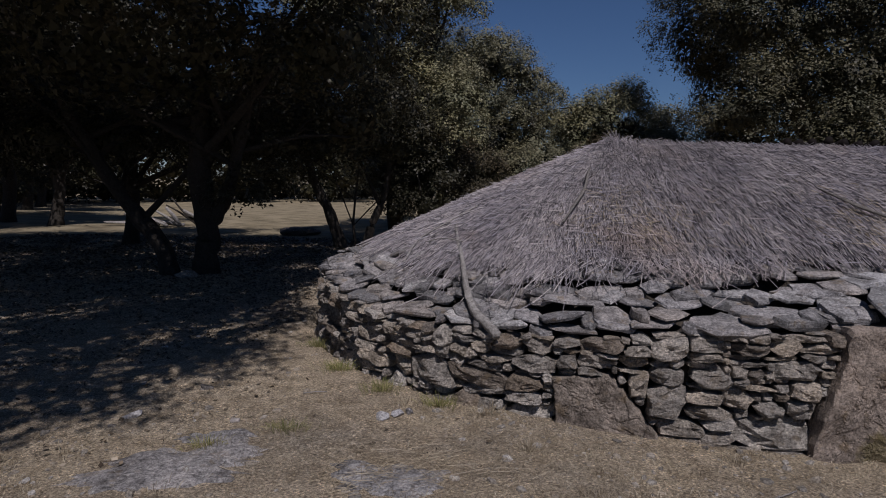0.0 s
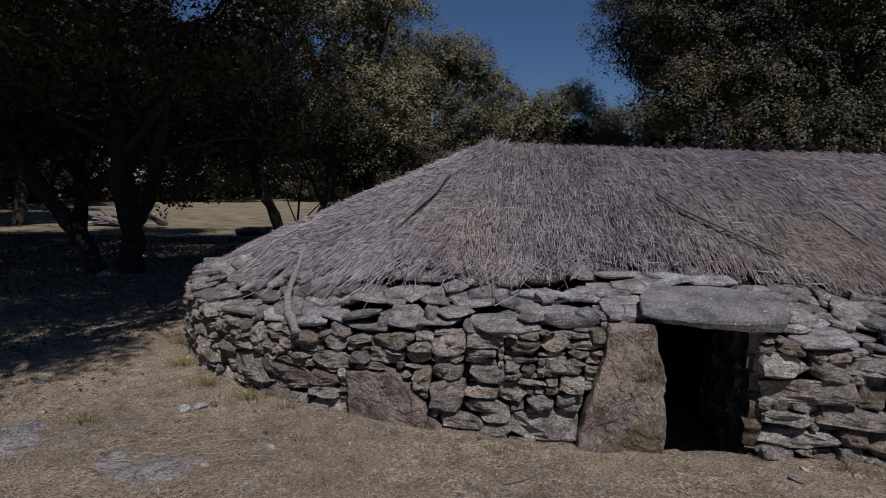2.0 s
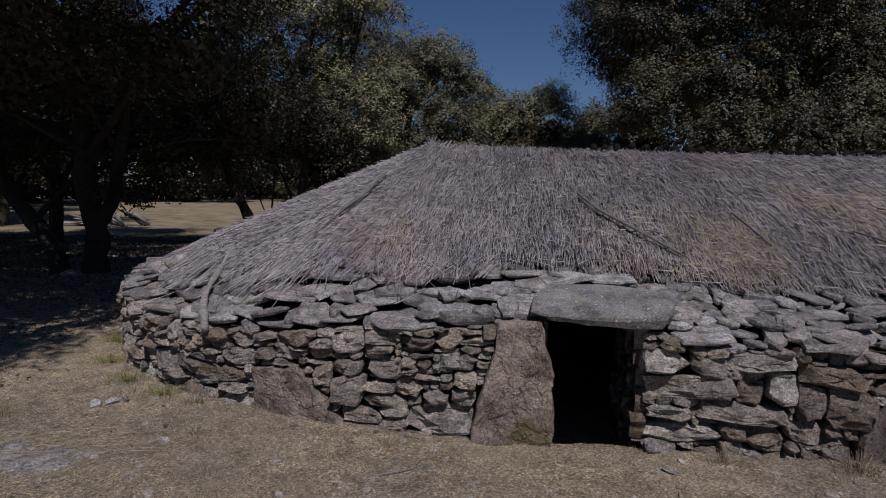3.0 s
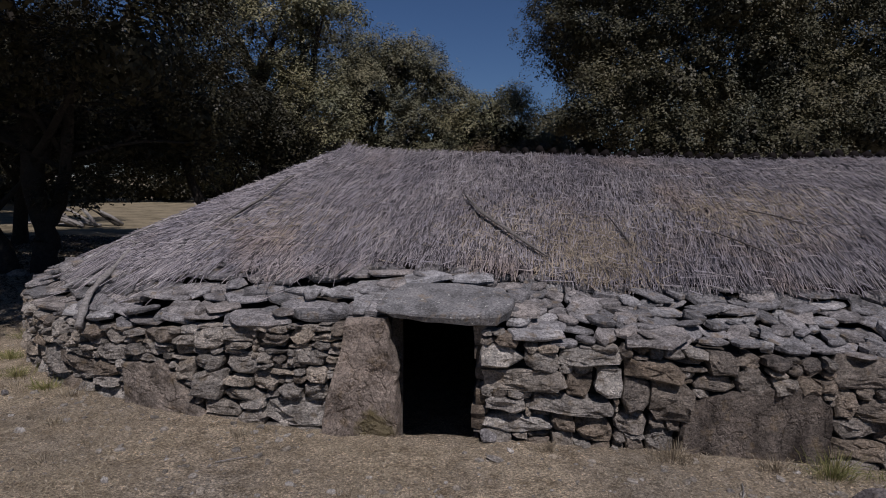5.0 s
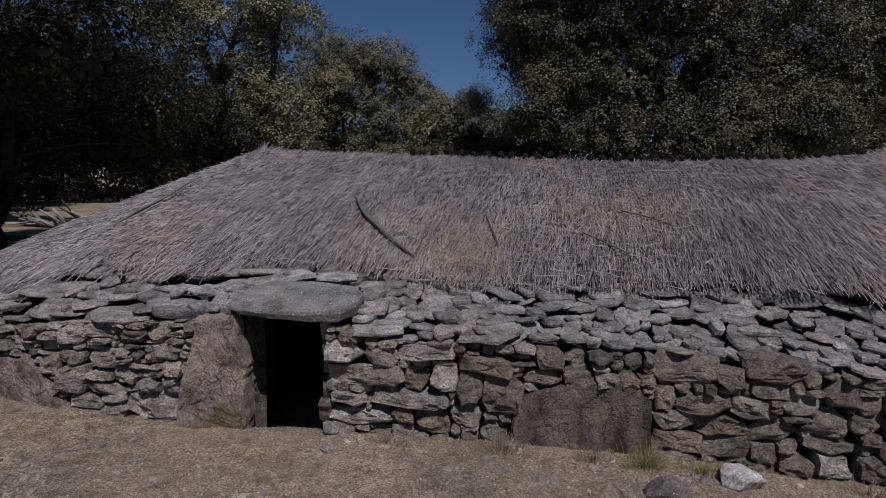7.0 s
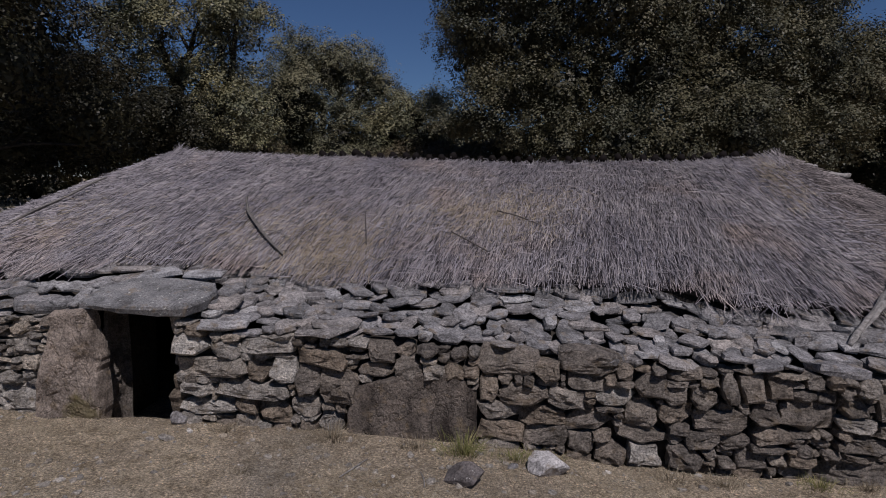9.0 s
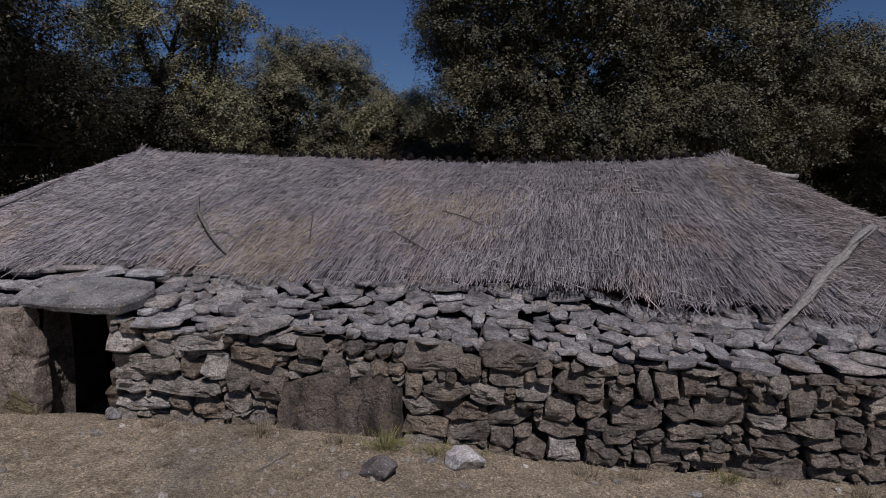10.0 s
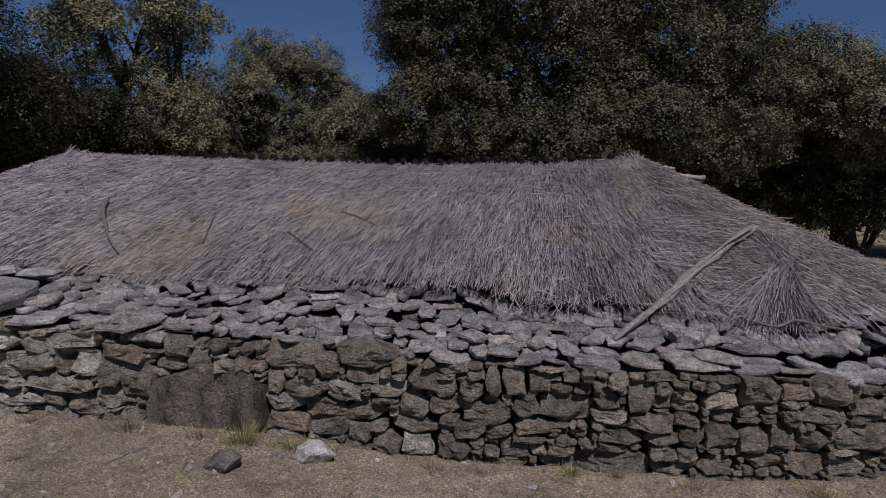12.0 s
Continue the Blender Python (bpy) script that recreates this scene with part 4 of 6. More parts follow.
# an extra oak, added to throw shade over the ground beyond
tree("dark holm oak added to shade the clearing's edge", (-11.8, 13.6), [[(0, 0, 0, 0.22), (0.1, 0, 1.8, 0.18), (-0.1, 0, 4.6, 0.1)]],
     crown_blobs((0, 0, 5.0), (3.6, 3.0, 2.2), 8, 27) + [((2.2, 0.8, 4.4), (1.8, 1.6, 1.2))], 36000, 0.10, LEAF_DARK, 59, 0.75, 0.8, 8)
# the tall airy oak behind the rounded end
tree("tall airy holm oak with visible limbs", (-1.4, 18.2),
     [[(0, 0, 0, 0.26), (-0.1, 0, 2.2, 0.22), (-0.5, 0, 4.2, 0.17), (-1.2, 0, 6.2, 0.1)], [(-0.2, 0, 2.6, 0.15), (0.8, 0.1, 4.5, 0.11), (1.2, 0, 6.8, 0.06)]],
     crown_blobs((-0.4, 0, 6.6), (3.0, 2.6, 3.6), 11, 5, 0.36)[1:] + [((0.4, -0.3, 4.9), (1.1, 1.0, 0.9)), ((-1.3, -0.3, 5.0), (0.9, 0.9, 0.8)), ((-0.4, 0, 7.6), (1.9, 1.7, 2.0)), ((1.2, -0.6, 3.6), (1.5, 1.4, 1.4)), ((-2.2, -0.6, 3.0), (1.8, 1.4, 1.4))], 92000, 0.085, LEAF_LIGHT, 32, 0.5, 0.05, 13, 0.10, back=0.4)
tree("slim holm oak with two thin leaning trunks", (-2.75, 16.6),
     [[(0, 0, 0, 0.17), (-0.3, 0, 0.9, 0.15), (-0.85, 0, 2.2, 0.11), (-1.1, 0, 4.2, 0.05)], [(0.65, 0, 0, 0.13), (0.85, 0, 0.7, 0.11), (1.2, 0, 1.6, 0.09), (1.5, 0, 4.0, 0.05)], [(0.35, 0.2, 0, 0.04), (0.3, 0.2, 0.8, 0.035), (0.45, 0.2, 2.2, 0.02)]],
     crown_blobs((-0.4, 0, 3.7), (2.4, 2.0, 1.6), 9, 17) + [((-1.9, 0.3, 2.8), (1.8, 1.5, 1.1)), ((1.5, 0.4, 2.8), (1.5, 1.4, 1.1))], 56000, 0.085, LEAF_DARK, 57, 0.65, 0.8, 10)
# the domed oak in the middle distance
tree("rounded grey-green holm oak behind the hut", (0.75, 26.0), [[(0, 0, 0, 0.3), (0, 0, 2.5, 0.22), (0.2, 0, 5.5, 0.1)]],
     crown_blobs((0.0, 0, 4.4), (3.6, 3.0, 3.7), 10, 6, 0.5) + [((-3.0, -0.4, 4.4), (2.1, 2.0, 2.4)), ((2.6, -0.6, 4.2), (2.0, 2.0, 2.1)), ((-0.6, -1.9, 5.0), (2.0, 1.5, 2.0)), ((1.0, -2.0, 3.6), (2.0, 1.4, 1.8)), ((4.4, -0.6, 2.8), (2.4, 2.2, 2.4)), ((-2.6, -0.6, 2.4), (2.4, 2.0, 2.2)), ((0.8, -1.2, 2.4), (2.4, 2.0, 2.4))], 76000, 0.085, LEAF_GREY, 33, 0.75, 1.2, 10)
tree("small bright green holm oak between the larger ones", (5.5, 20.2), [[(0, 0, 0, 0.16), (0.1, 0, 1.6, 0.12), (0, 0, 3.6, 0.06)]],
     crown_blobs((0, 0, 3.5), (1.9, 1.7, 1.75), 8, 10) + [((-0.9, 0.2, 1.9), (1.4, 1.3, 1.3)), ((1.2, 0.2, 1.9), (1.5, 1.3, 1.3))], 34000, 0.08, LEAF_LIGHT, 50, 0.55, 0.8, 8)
# the great oak close behind the hut, its front bulging out over the roof in many rounded boughs
RNG_OAK = random.Random(77)
BOUGHS = []
for row in range(6):
    for col in range(6):
        h, r = 3.3 + row * 1.05 + RNG_OAK.uniform(-0.35, 0.35), RNG_OAK.uniform(0.95, 1.4)
        x = (-4.0 + col * 1.55 + RNG_OAK.uniform(-0.5, 0.5) + (0.7 if row % 2 else 0.0)) * (1.0 if row < 4 else 0.82)
        BOUGHS.append(((x, -3.9 + 0.11 * (h - 3.0) ** 2 + 0.05 * x * x + RNG_OAK.uniform(-0.35, 0.35), h), (r * 1.1, r, r * 0.85)))
tree("broad dense holm oak towering behind the thatch", (11.2, 17.2), [[(0, 0, 0, 0.42), (0.1, 0, 2.2, 0.34), (0.2, 0, 5.0, 0.16)], [(0, 0, 1.6, 0.22), (-1.6, -0.4, 3.6, 0.14), (-2.8, -0.6, 5.5, 0.07)]],
     crown_blobs((-0.9, -0.4, 6.2), (3.9, 4.0, 4.2), 18, 7) + [((-0.4, 1.2, 5.0), (4.0, 2.0, 4.2))] + BOUGHS, 250000, 0.072, LEAF, 34, 0.5, 1.0, 14, 0.45, back=0.1)
tree("dense holm oak beside the hut's far end", (17.0, 18.2), [[(0, 0, 0, 0.34), (0, 0, 2.4, 0.26), (0, 0, 5, 0.1)]],
     crown_blobs((0, 0, 4.1), (3.7, 3.0, 2.2), 10, 8, 0.5) + [((-1.8, 0.2, 2.2), (2.2, 1.8, 2.0)), ((1.6, 0.2, 2.2), (2.2, 1.8, 2.0)), ((0.2, -2.4, 4.5), (2.4, 1.6, 1.7))], 90000, 0.08, LEAF, 35, 0.7, 0.8, 8)
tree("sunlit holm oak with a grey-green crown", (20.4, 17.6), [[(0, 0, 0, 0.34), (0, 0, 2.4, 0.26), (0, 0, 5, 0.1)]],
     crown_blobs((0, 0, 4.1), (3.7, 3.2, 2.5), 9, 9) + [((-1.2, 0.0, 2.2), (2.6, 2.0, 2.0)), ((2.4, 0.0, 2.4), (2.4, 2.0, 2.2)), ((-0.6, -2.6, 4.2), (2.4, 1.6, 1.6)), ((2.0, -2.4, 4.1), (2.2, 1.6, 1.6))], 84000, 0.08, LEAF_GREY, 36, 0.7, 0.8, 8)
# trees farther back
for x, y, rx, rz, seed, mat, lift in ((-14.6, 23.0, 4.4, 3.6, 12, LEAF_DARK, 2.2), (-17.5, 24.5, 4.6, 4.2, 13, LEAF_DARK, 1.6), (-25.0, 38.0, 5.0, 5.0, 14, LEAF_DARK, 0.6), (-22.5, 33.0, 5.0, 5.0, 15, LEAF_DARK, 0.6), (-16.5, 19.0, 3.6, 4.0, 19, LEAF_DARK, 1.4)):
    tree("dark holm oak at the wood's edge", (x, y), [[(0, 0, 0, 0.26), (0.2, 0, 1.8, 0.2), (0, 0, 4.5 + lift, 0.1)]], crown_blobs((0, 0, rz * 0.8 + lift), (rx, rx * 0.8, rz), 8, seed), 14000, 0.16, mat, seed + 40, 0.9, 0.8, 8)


def shrub(label, x, y, rx, h, mat, seed, n):
    """A holm oak grown as a bush, leafy down to the ground."""
    ob = thing("oak_shrub", label, "shrub", "scrub behind the hut", at=pose(x, y, ground_z(x, y)))
    rng = random.Random(seed)
    verts, faces = [], []
    for _ in range(6):
        tip = Vector((rng.uniform(-0.7, 0.7) * rx, rng.uniform(-0.5, 0.5) * rx, h * rng.uniform(0.6, 0.95)))
        v, f = tube_rings([(0, 0, -0.2), tip * 0.5 + Vector((0, 0, 0.1)), tip], [0.07, 0.045, 0.01], 6, 0.2, seed)
        faces += [tuple(i + len(verts) for i in q) for q in f]
        verts += v
    put("stem", mesh_of("stem", verts, faces, BARK, True), ob)
    put("crown", leaf_cloud("crown", crown_blobs((0, 0, h * 0.5), (rx, rx * 0.75, h * 0.52), 6, seed), n, 0.08, mat, seed, 0.5, 0.6, broad=2.2), ob)


for x, y, rx, h, mat, seed, n in ((-0.4, 17.0, 1.3, 2.7, LEAF_DARK, 61, 14000), (7.2, 23.0, 2.5, 4.4, LEAF_GREY, 73, 14000), (1.0, 19.0, 1.6, 3.0, LEAF_BROWN, 69, 14000), (3.0, 19.5, 2.0, 3.0, LEAF_GREY, 62, 13000), (5.2, 18.5, 2.2, 3.4, LEAF_BROWN, 63, 13000), (7.6, 18.0, 2.0, 3.3, LEAF_BROWN, 64, 13000), (14.0, 17.6, 2.2, 3.2, LEAF_BROWN, 65, 13000), (20.3, 16.6, 2.0, 3.0, LEAF_DARK, 74, 11000), (18.4, 16.9, 2.0, 3.2, LEAF_DARK, 66, 13000), (22.9, 16.6, 2.4, 3.2, LEAF_DARK, 67, 12000), (21.6, 14.4, 1.7, 1.9, LEAF_DARK, 75, 8000), (-21.0, 29.0, 2.8, 2.4, LEAF_DARK, 72, 9000)):
    shrub("bushy holm oak leafy to the ground", x, y, rx, h, mat, seed, n)


def far_wood(first, last, count, leaves, size, seed, mat=None, fill=0.3):
    """A stretch of the wood that closes the view, between two bearings."""
    rng = random.Random(seed)
    blobs = []
    for k in range(count):
        a = radians(first + (last - first) * k / count)
        r = rng.uniform(48, 58)
        h = rng.uniform(3.9, 5.2)
        blobs.append(((4 + r * math.cos(a), 6 + r * math.sin(a), h), (rng.uniform(3.4, 5.2), rng.uniform(3.4, 5.2), h)))
        blobs.append(((4 + (r + 1) * math.cos(a + 0.03), 6 + (r + 1) * math.sin(a + 0.03), 1.1), (3.4, 3.2, 1.9)))
    ob = new("far_wood", leaf_cloud("far_wood", blobs, leaves, size, mat or LEAF, seed, 1.1, fill))
    tagged(ob, "distant belt of holm oak woodland", "wood", kind="stuff")


far_wood(35, 98, 18, 20000, 0.28, 50)
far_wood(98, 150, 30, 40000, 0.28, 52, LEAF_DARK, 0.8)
far_wood(150, 395, 60, 9000, 0.7, 51, None, 0.15)

# ---- things on and round the hut ----
def branch(label, points, radii, mat, twigs=(), name="branch", sides=9):
    """A crooked dead branch that lies on the roof."""
    line = smooth_line(points, 6)
    rr = np.interp(np.linspace(0, 1, len(line)), np.linspace(0, 1, len(radii)), radii)
    o = line[0].copy()
    ob = thing(name, label, "branch", at=Matrix.Translation(o))
    v, f = tube_rings([p - o for p in line], rr, sides, 0.7, len(points))
    put("stem", mesh_of("stem", v, f, mat, True), ob)
    for pts, r in twigs:
        v, f = tube_rings([Vector(p) - o for p in smooth_line(pts, 4)], np.linspace(r, r * 0.4, (len(pts) - 1) * 4 + 1), 6, 0.3, 3)
        put("twig", mesh_of("twig", v, f, mat, True), ob)


def on_roof(u, r, up):
    p, _ = around(u, r)
    return (p.x, p.y, roof_z(u, r) + up)


def on_cap(u, r, up):
    p, _ = around(u, r)
    top, inside = wall_top(u), eave_r(u)
    f = min(max((3.95 - r) / (3.95 - inside), 0), 1)
    return (p.x, p.y, top + 0.05 + f * (roof_z(u, inside) - 0.04 - top) + up)


branch("bleached crooked branch weighing down the thatch", [(0.145, 6.70, 1.54), (0.16, 6.21, 1.41), (0.19, 5.75, 1.27), (0.20, 5.45, 1.15), (0.22, 5.15, 1.05), (0.27, 4.92, 0.955), (0.37, 4.70, 0.89), (0.43, 4.55, 0.83)], [0.012, 0.018, 0.022, 0.026, 0.030, 0.032, 0.033, 0.030], DEADWOOD, [((on_roof(-2.5, 2.95, 0.06), on_roof(-2.8, 3.0, 0.1), on_roof(-3.05, 3.1, 0.1)), 0.009)])
branch("thin dark branch lying on the thatch", [on_roof(-1.30, 1.2, 0.10), on_roof(-1.18, 1.5, 0.105), on_roof(-1.11, 1.85, 0.10), on_roof(-1.17, 2.29, 0.10), on_roof(-1.22, 2.5, 0.07)], [0.008, 0.014, 0.016, 0.014, 0.008], GREYWOOD, [((on_roof(-1.2, 1.4, 0.05), on_roof(-1.05, 1.45, 0.09), on_roof(-0.95, 1.4, 0.1)), 0.008)])
branch("thin pale branch lying on the hipped end", [on_roof(-3.47, 2.2, 0.07), on_roof(-3.46, 2.63, 0.07), on_roof(-3.39, 3.02, 0.07), on_roof(-3.04, 3.38, 0.06)], [0.007, 0.009, 0.009, 0.006], DEADWOOD)
branch("short dark branch lying on the thatch", [on_roof(1.84, 1.76, 0.09), on_roof(1.95, 1.98, 0.09), on_roof(2.06, 2.16, 0.085), on_roof(2.37, 2.54, 0.085), on_roof(2.50, 2.68, 0.08), on_roof(2.72, 2.86, 0.06)], [0.010, 0.015, 0.017, 0.017, 0.015, 0.010], GREYWOOD, [((on_roof(2.3, 2.48, 0.05), on_roof(2.5, 2.5, 0.07), on_roof(2.7, 2.6, 0.06)), 0.007)])
branch("thin dark twig lying on the thatch", [on_roof(4.82, 1.82, 0.05), on_roof(5.05, 1.94, 0.06), on_roof(5.31, 2.11, 0.05)], [0.006, 0.008, 0.005], DARKWOOD, name="twig", sides=6)
branch("thin dark twig lying on the thatch", [on_roof(4.36, 2.32, 0.05), on_roof(4.55, 2.48, 0.06), on_roof(4.76, 2.64, 0.05)], [0.005, 0.007, 0.005], DARKWOOD, name="twig", sides=6)
branch("thin dark twig lying on the thatch", [on_roof(3.34, 1.96, 0.05), on_roof(3.44, 2.33, 0.06), on_roof(3.52, 2.62, 0.05)], [0.006, 0.008, 0.006], DARKWOOD, name="twig", sides=6)
branch("thick bleached branch holding down loose thatch", [(11.30, 5.20, 1.80), (10.95, 4.95, 1.66), (10.7, 4.70, 1.56), (10.35, 4.45, 1.40), (10.02, 4.14, 1.24), (9.72, 3.92, 1.08), (9.40, 3.64, 0.95)], [0.036, 0.046, 0.044, 0.046, 0.040, 0.036, 0.018], DEADWOOD, [((( 11.22, 5.1, 1.80), (10.8, 4.76, 1.66), (10.4, 4.44, 1.46)), 0.016), (((10.9, 4.86, 1.64), (10.4, 4.46, 1.46), (9.95, 4.06, 1.24)), 0.018), (((10.2, 4.24, 1.34), (9.8, 3.94, 1.15), (9.5, 3.68, 1.0)), 0.014), ((on_roof(9.9, 2.2, 0.08), on_roof(9.4, 2.1, 0.12), on_roof(9.0, 2.15, 0.1)), 0.014), ((on_roof(8.5, 2.95, 0.1), on_roof(8.6, 3.15, 0.1), on_roof(8.9, 3.2, 0.07)), 0.012)])
branch("grey pole lying along the eave", [on_cap(8.95, 3.40, 0.06), on_cap(9.15, 3.45, 0.05), on_cap(9.35, 3.42, 0.08), on_cap(9.6, 3.47, 0.06), on_cap(9.85, 3.5, 0.05)], [0.009, 0.012, 0.012, 0.011, 0.007], GREYWOOD, name="pole")
branch("weathered pole end poking from the ridge", [(11.12, 6.95, 2.36), (11.32, 6.98, 2.34), (11.5, 7.0, 2.33)], [0.03, 0.03, 0.028], DEADWOOD, name="pole")
branch("weathered pole end poking from the ridge", [(10.85, 7.05, 2.47), (11.02, 7.08, 2.46), (11.12, 7.1, 2.45)], [0.025, 0.025, 0.022], DEADWOOD, name="pole")
branch("thin stick poking out of the hipped end", [on_roof(12.3, 1.75, -0.05), on_roof(12.3, 1.75, 0.06), tuple(Vector(on_roof(12.3, 1.75, 0.08)) + Vector((0.3, 0.1, -0.01)))], [0.008, 0.008, 0.006], DEADWOOD, name="stick", sides=6)


def sheaf():
    """A loose sheaf of reeds, tied near its head and fanned out down the slope."""
    rg = np.random.RandomState(71)
    base, tip, mids = [], [], []
    neck = Vector((11.36, 4.74, 1.475))
    for k in range(330):
        a = rg.normal() * 0.22
        foot = Vector(on_roof(9.24 + a * 1.2, 3.30 + rg.normal() * 0.16, 0.04 + abs(rg.normal()) * 0.025))
        head = Vector(on_roof(10.55 + rg.normal() * 0.3, 2.15 + rg.normal() * 0.18, 0.03 + abs(rg.normal()) * 0.02))
        base.append(foot)
        tip.append(neck + Vector(rg.normal(size=3) * np.array([0.07, 0.05, 0.012])))
        base.append(neck + Vector(rg.normal(size=3) * np.array([0.07, 0.05, 0.012])))
        tip.append(head)
    n = len(base)
    ob = thing("reed_sheaf", "loose grey sheaf of reeds fanned over the eave", "sheaf", at=Matrix.Identity(4))
    put("loose_reed", strands("loose_reed", np.array([tuple(p) for p in base]), np.array([tuple(p) for p in tip]), rg.uniform(0.0025, 0.0042, n), REED, np.array([[0, 0, 0.015]]) * rg.uniform(0, 1, (n, 1))), ob, kind="stuff")
    v, f = tube_rings([neck + Vector((-0.06, 0, -0.02)), neck + Vector((0, -0.02, 0.04)), neck + Vector((0.06, 0, -0.01))], [0.02, 0.03, 0.02], 7, 0.2)
    put("binding", mesh_of("binding", v, f, REED), ob)


sheaf()


def rock(label, x, y, size, mat, seed, sink=0.25, turn=0.0, sharp=0.30, name="rock", group="", cut=(0.48, 0.80), sides=13):
    """An angular loose rock: a cube-like ball cut by random planes."""
    rng = random.Random(seed)
    bm = bmesh.new()
    bmesh.ops.create_icosphere(bm, subdivisions=3, radius=1.0)
    planes = []
    for _ in range(sides):
        d = Vector((rng.gauss(0, 1), rng.gauss(0, 1), rng.gauss(0, 1))).normalized()
        planes.append((d, rng.uniform(*cut)))
    for vert in bm.verts:
        p = vert.co.normalized()
        r = min([1.0] + [q / max(p.dot(d), 1e-3) for d, q in planes if p.dot(d) > 0.05])
        vert.co = p * r * (1 + sharp * 0.2 * noise.noise(p * 3.5 + Vector((seed, 0, 0))))
        vert.co = Vector((vert.co.x * size[0], vert.co.y * size[1], vert.co.z * size[2]))
    me = bpy.data.meshes.new(name)
    bm.to_mesh(me)
    bm.free()
    me.materials.append(mat)
    ob = new(name, me)
    ob.matrix_world = pose(x, y, ground_z(x, y) + size[2] * (1 - 2 * sink) * 0.9, rng.uniform(-12, 12), rng.uniform(-12, 12), turn)
    tagged(ob, label, "rock", group)


rock("angular white rock lying on dry grass", 6.98, 3.28, (0.225, 0.14, 0.115), PALE, 5, 0.22, -20)
rock("dark angular rock lying on dry grass", 6.36, 3.02, (0.17, 0.14, 0.085), DUSKY, 52, 0.12, 20, cut=(0.50, 0.75), sides=10)
rock("small grey rock beside the white one", 6.72, 3.3, (0.06, 0.05, 0.03), SLAB, 9, 0.3, 10)
rock("small squared stone at the doorway's foot", 3.95, 3.93, (0.10, 0.07, 0.08), SLAB, 12, 0.25, 10)
rock("pale stone beside the wall", -0.43, 4.42, (0.075, 0.06, 0.045), PALE_GREY, 13, 0.3, 40, group="pale stones in a small heap")
rock("pale stone beside the wall", -0.32, 4.50, (0.085, 0.06, 0.04), PALE_GREY, 14, 0.3, 80, group="pale stones in a small heap")
rock("pale stone beside the wall", -0.23, 4.53, (0.045, 0.04, 0.035), SLAB, 15, 0.3, 10, group="pale stones in a small heap")
rock("flat pale stone at the edge of the shade", -2.31, 4.42, (0.085, 0.06, 0.03), PALE, 16, 0.3, 35)
rock("flat pale stone half sunk in the earth", -1.52, 4.36, (0.06, 0.035, 0.025), SLAB, 17, 0.3, 0)
rock("flat grey stone at the edge of the shade", -2.0, 5.05, (0.07, 0.05, 0.03), DUSKY, 18, 0.3, 0)
rock("small pale stone in dry grass", 8.65, 3.05, (0.06, 0.05, 0.03), SLAB, 19, 0.3, 0)
rock("flat grey stone at the trampled doorway", 4.0, 3.62, (0.085, 0.05, 0.02), STONE, 20, 0.3, 0)
rock("dark boulder in the oaks' shade", -4.8, 20.6, (0.7, 0.5, 0.28), DUSKY, 22, 0.25, 0)
rock("rough stone at the oak's foot", -4.75, 11.2, (0.28, 0.2, 0.12), STONE, 23, 0.3, 0)


def outcrop(label, x, y, sx, sy, turn, seed):
    """A flat tongue of bedrock, hardly proud of the earth."""
    rng = random.Random(seed)
    rings, n = 9, 72
    verts, faces = [], []
    m = pose(x, y, 0, 0, 0, turn)
    for k in range(rings):
        f = (k + 0.01) / (rings - 1)
        for j in range(n):
            a = 2 * math.pi * j / n
            w = 1 + 0.42 * noise.noise(Vector((math.cos(a) * 1.6, math.sin(a) * 1.6, seed))) + 0.30 * noise.noise(Vector((math.cos(a) * 4, math.sin(a) * 4, seed))) + 0.16 * noise.noise(Vector((math.cos(a) * 11, math.sin(a) * 11, seed)))
            p = m @ Vector((math.cos(a) * sx * w * f, math.sin(a) * sy * w * f, 0))
            h = 0.024 * (1 - f ** 4) - 0.02 * f ** 6 + 0.030 * noise.noise(Vector((p.x * 4, p.y * 4, 2))) + 0.014 * noise.noise(Vector((p.x * 13, p.y * 13, 2)))
            verts.append((p.x, p.y, ground_z(p.x, p.y) + h))
    for k in range(rings - 1):
        for j in range(n):
            a, b = k * n + j, k * n + (j + 1) % n
            faces.append((a, b, b + n, a + n))
    faces.append(tuple(reversed(range(n))))
    ob = new("bedrock_slab", mesh_of("bedrock_slab", verts, faces, BEDROCK, True))
    tagged(ob, label, "rock", "flat bedrock in the ground")


BEDROCK = stone_material("lichened_bedrock", (0.343, 0.334, 0.336), (0.356, 0.347, 0.349), (0.377, 0.367, 0.368), (0.356, 0.338, 0.331), 0.6, 0.5, 20.0, 0.06, beds=0.3)
outcrop("flat grey lichened bedrock breaking the earth", -1.65, 3.62, 0.62, 0.33, 18, 1)
outcrop("flat grey lichened bedrock breaking the earth", -1.55, 4.05, 0.28, 0.10, 5, 2)
outcrop("flat grey bedrock under loose straw", -0.30, 3.50, 0.40, 0.22, -10, 3)


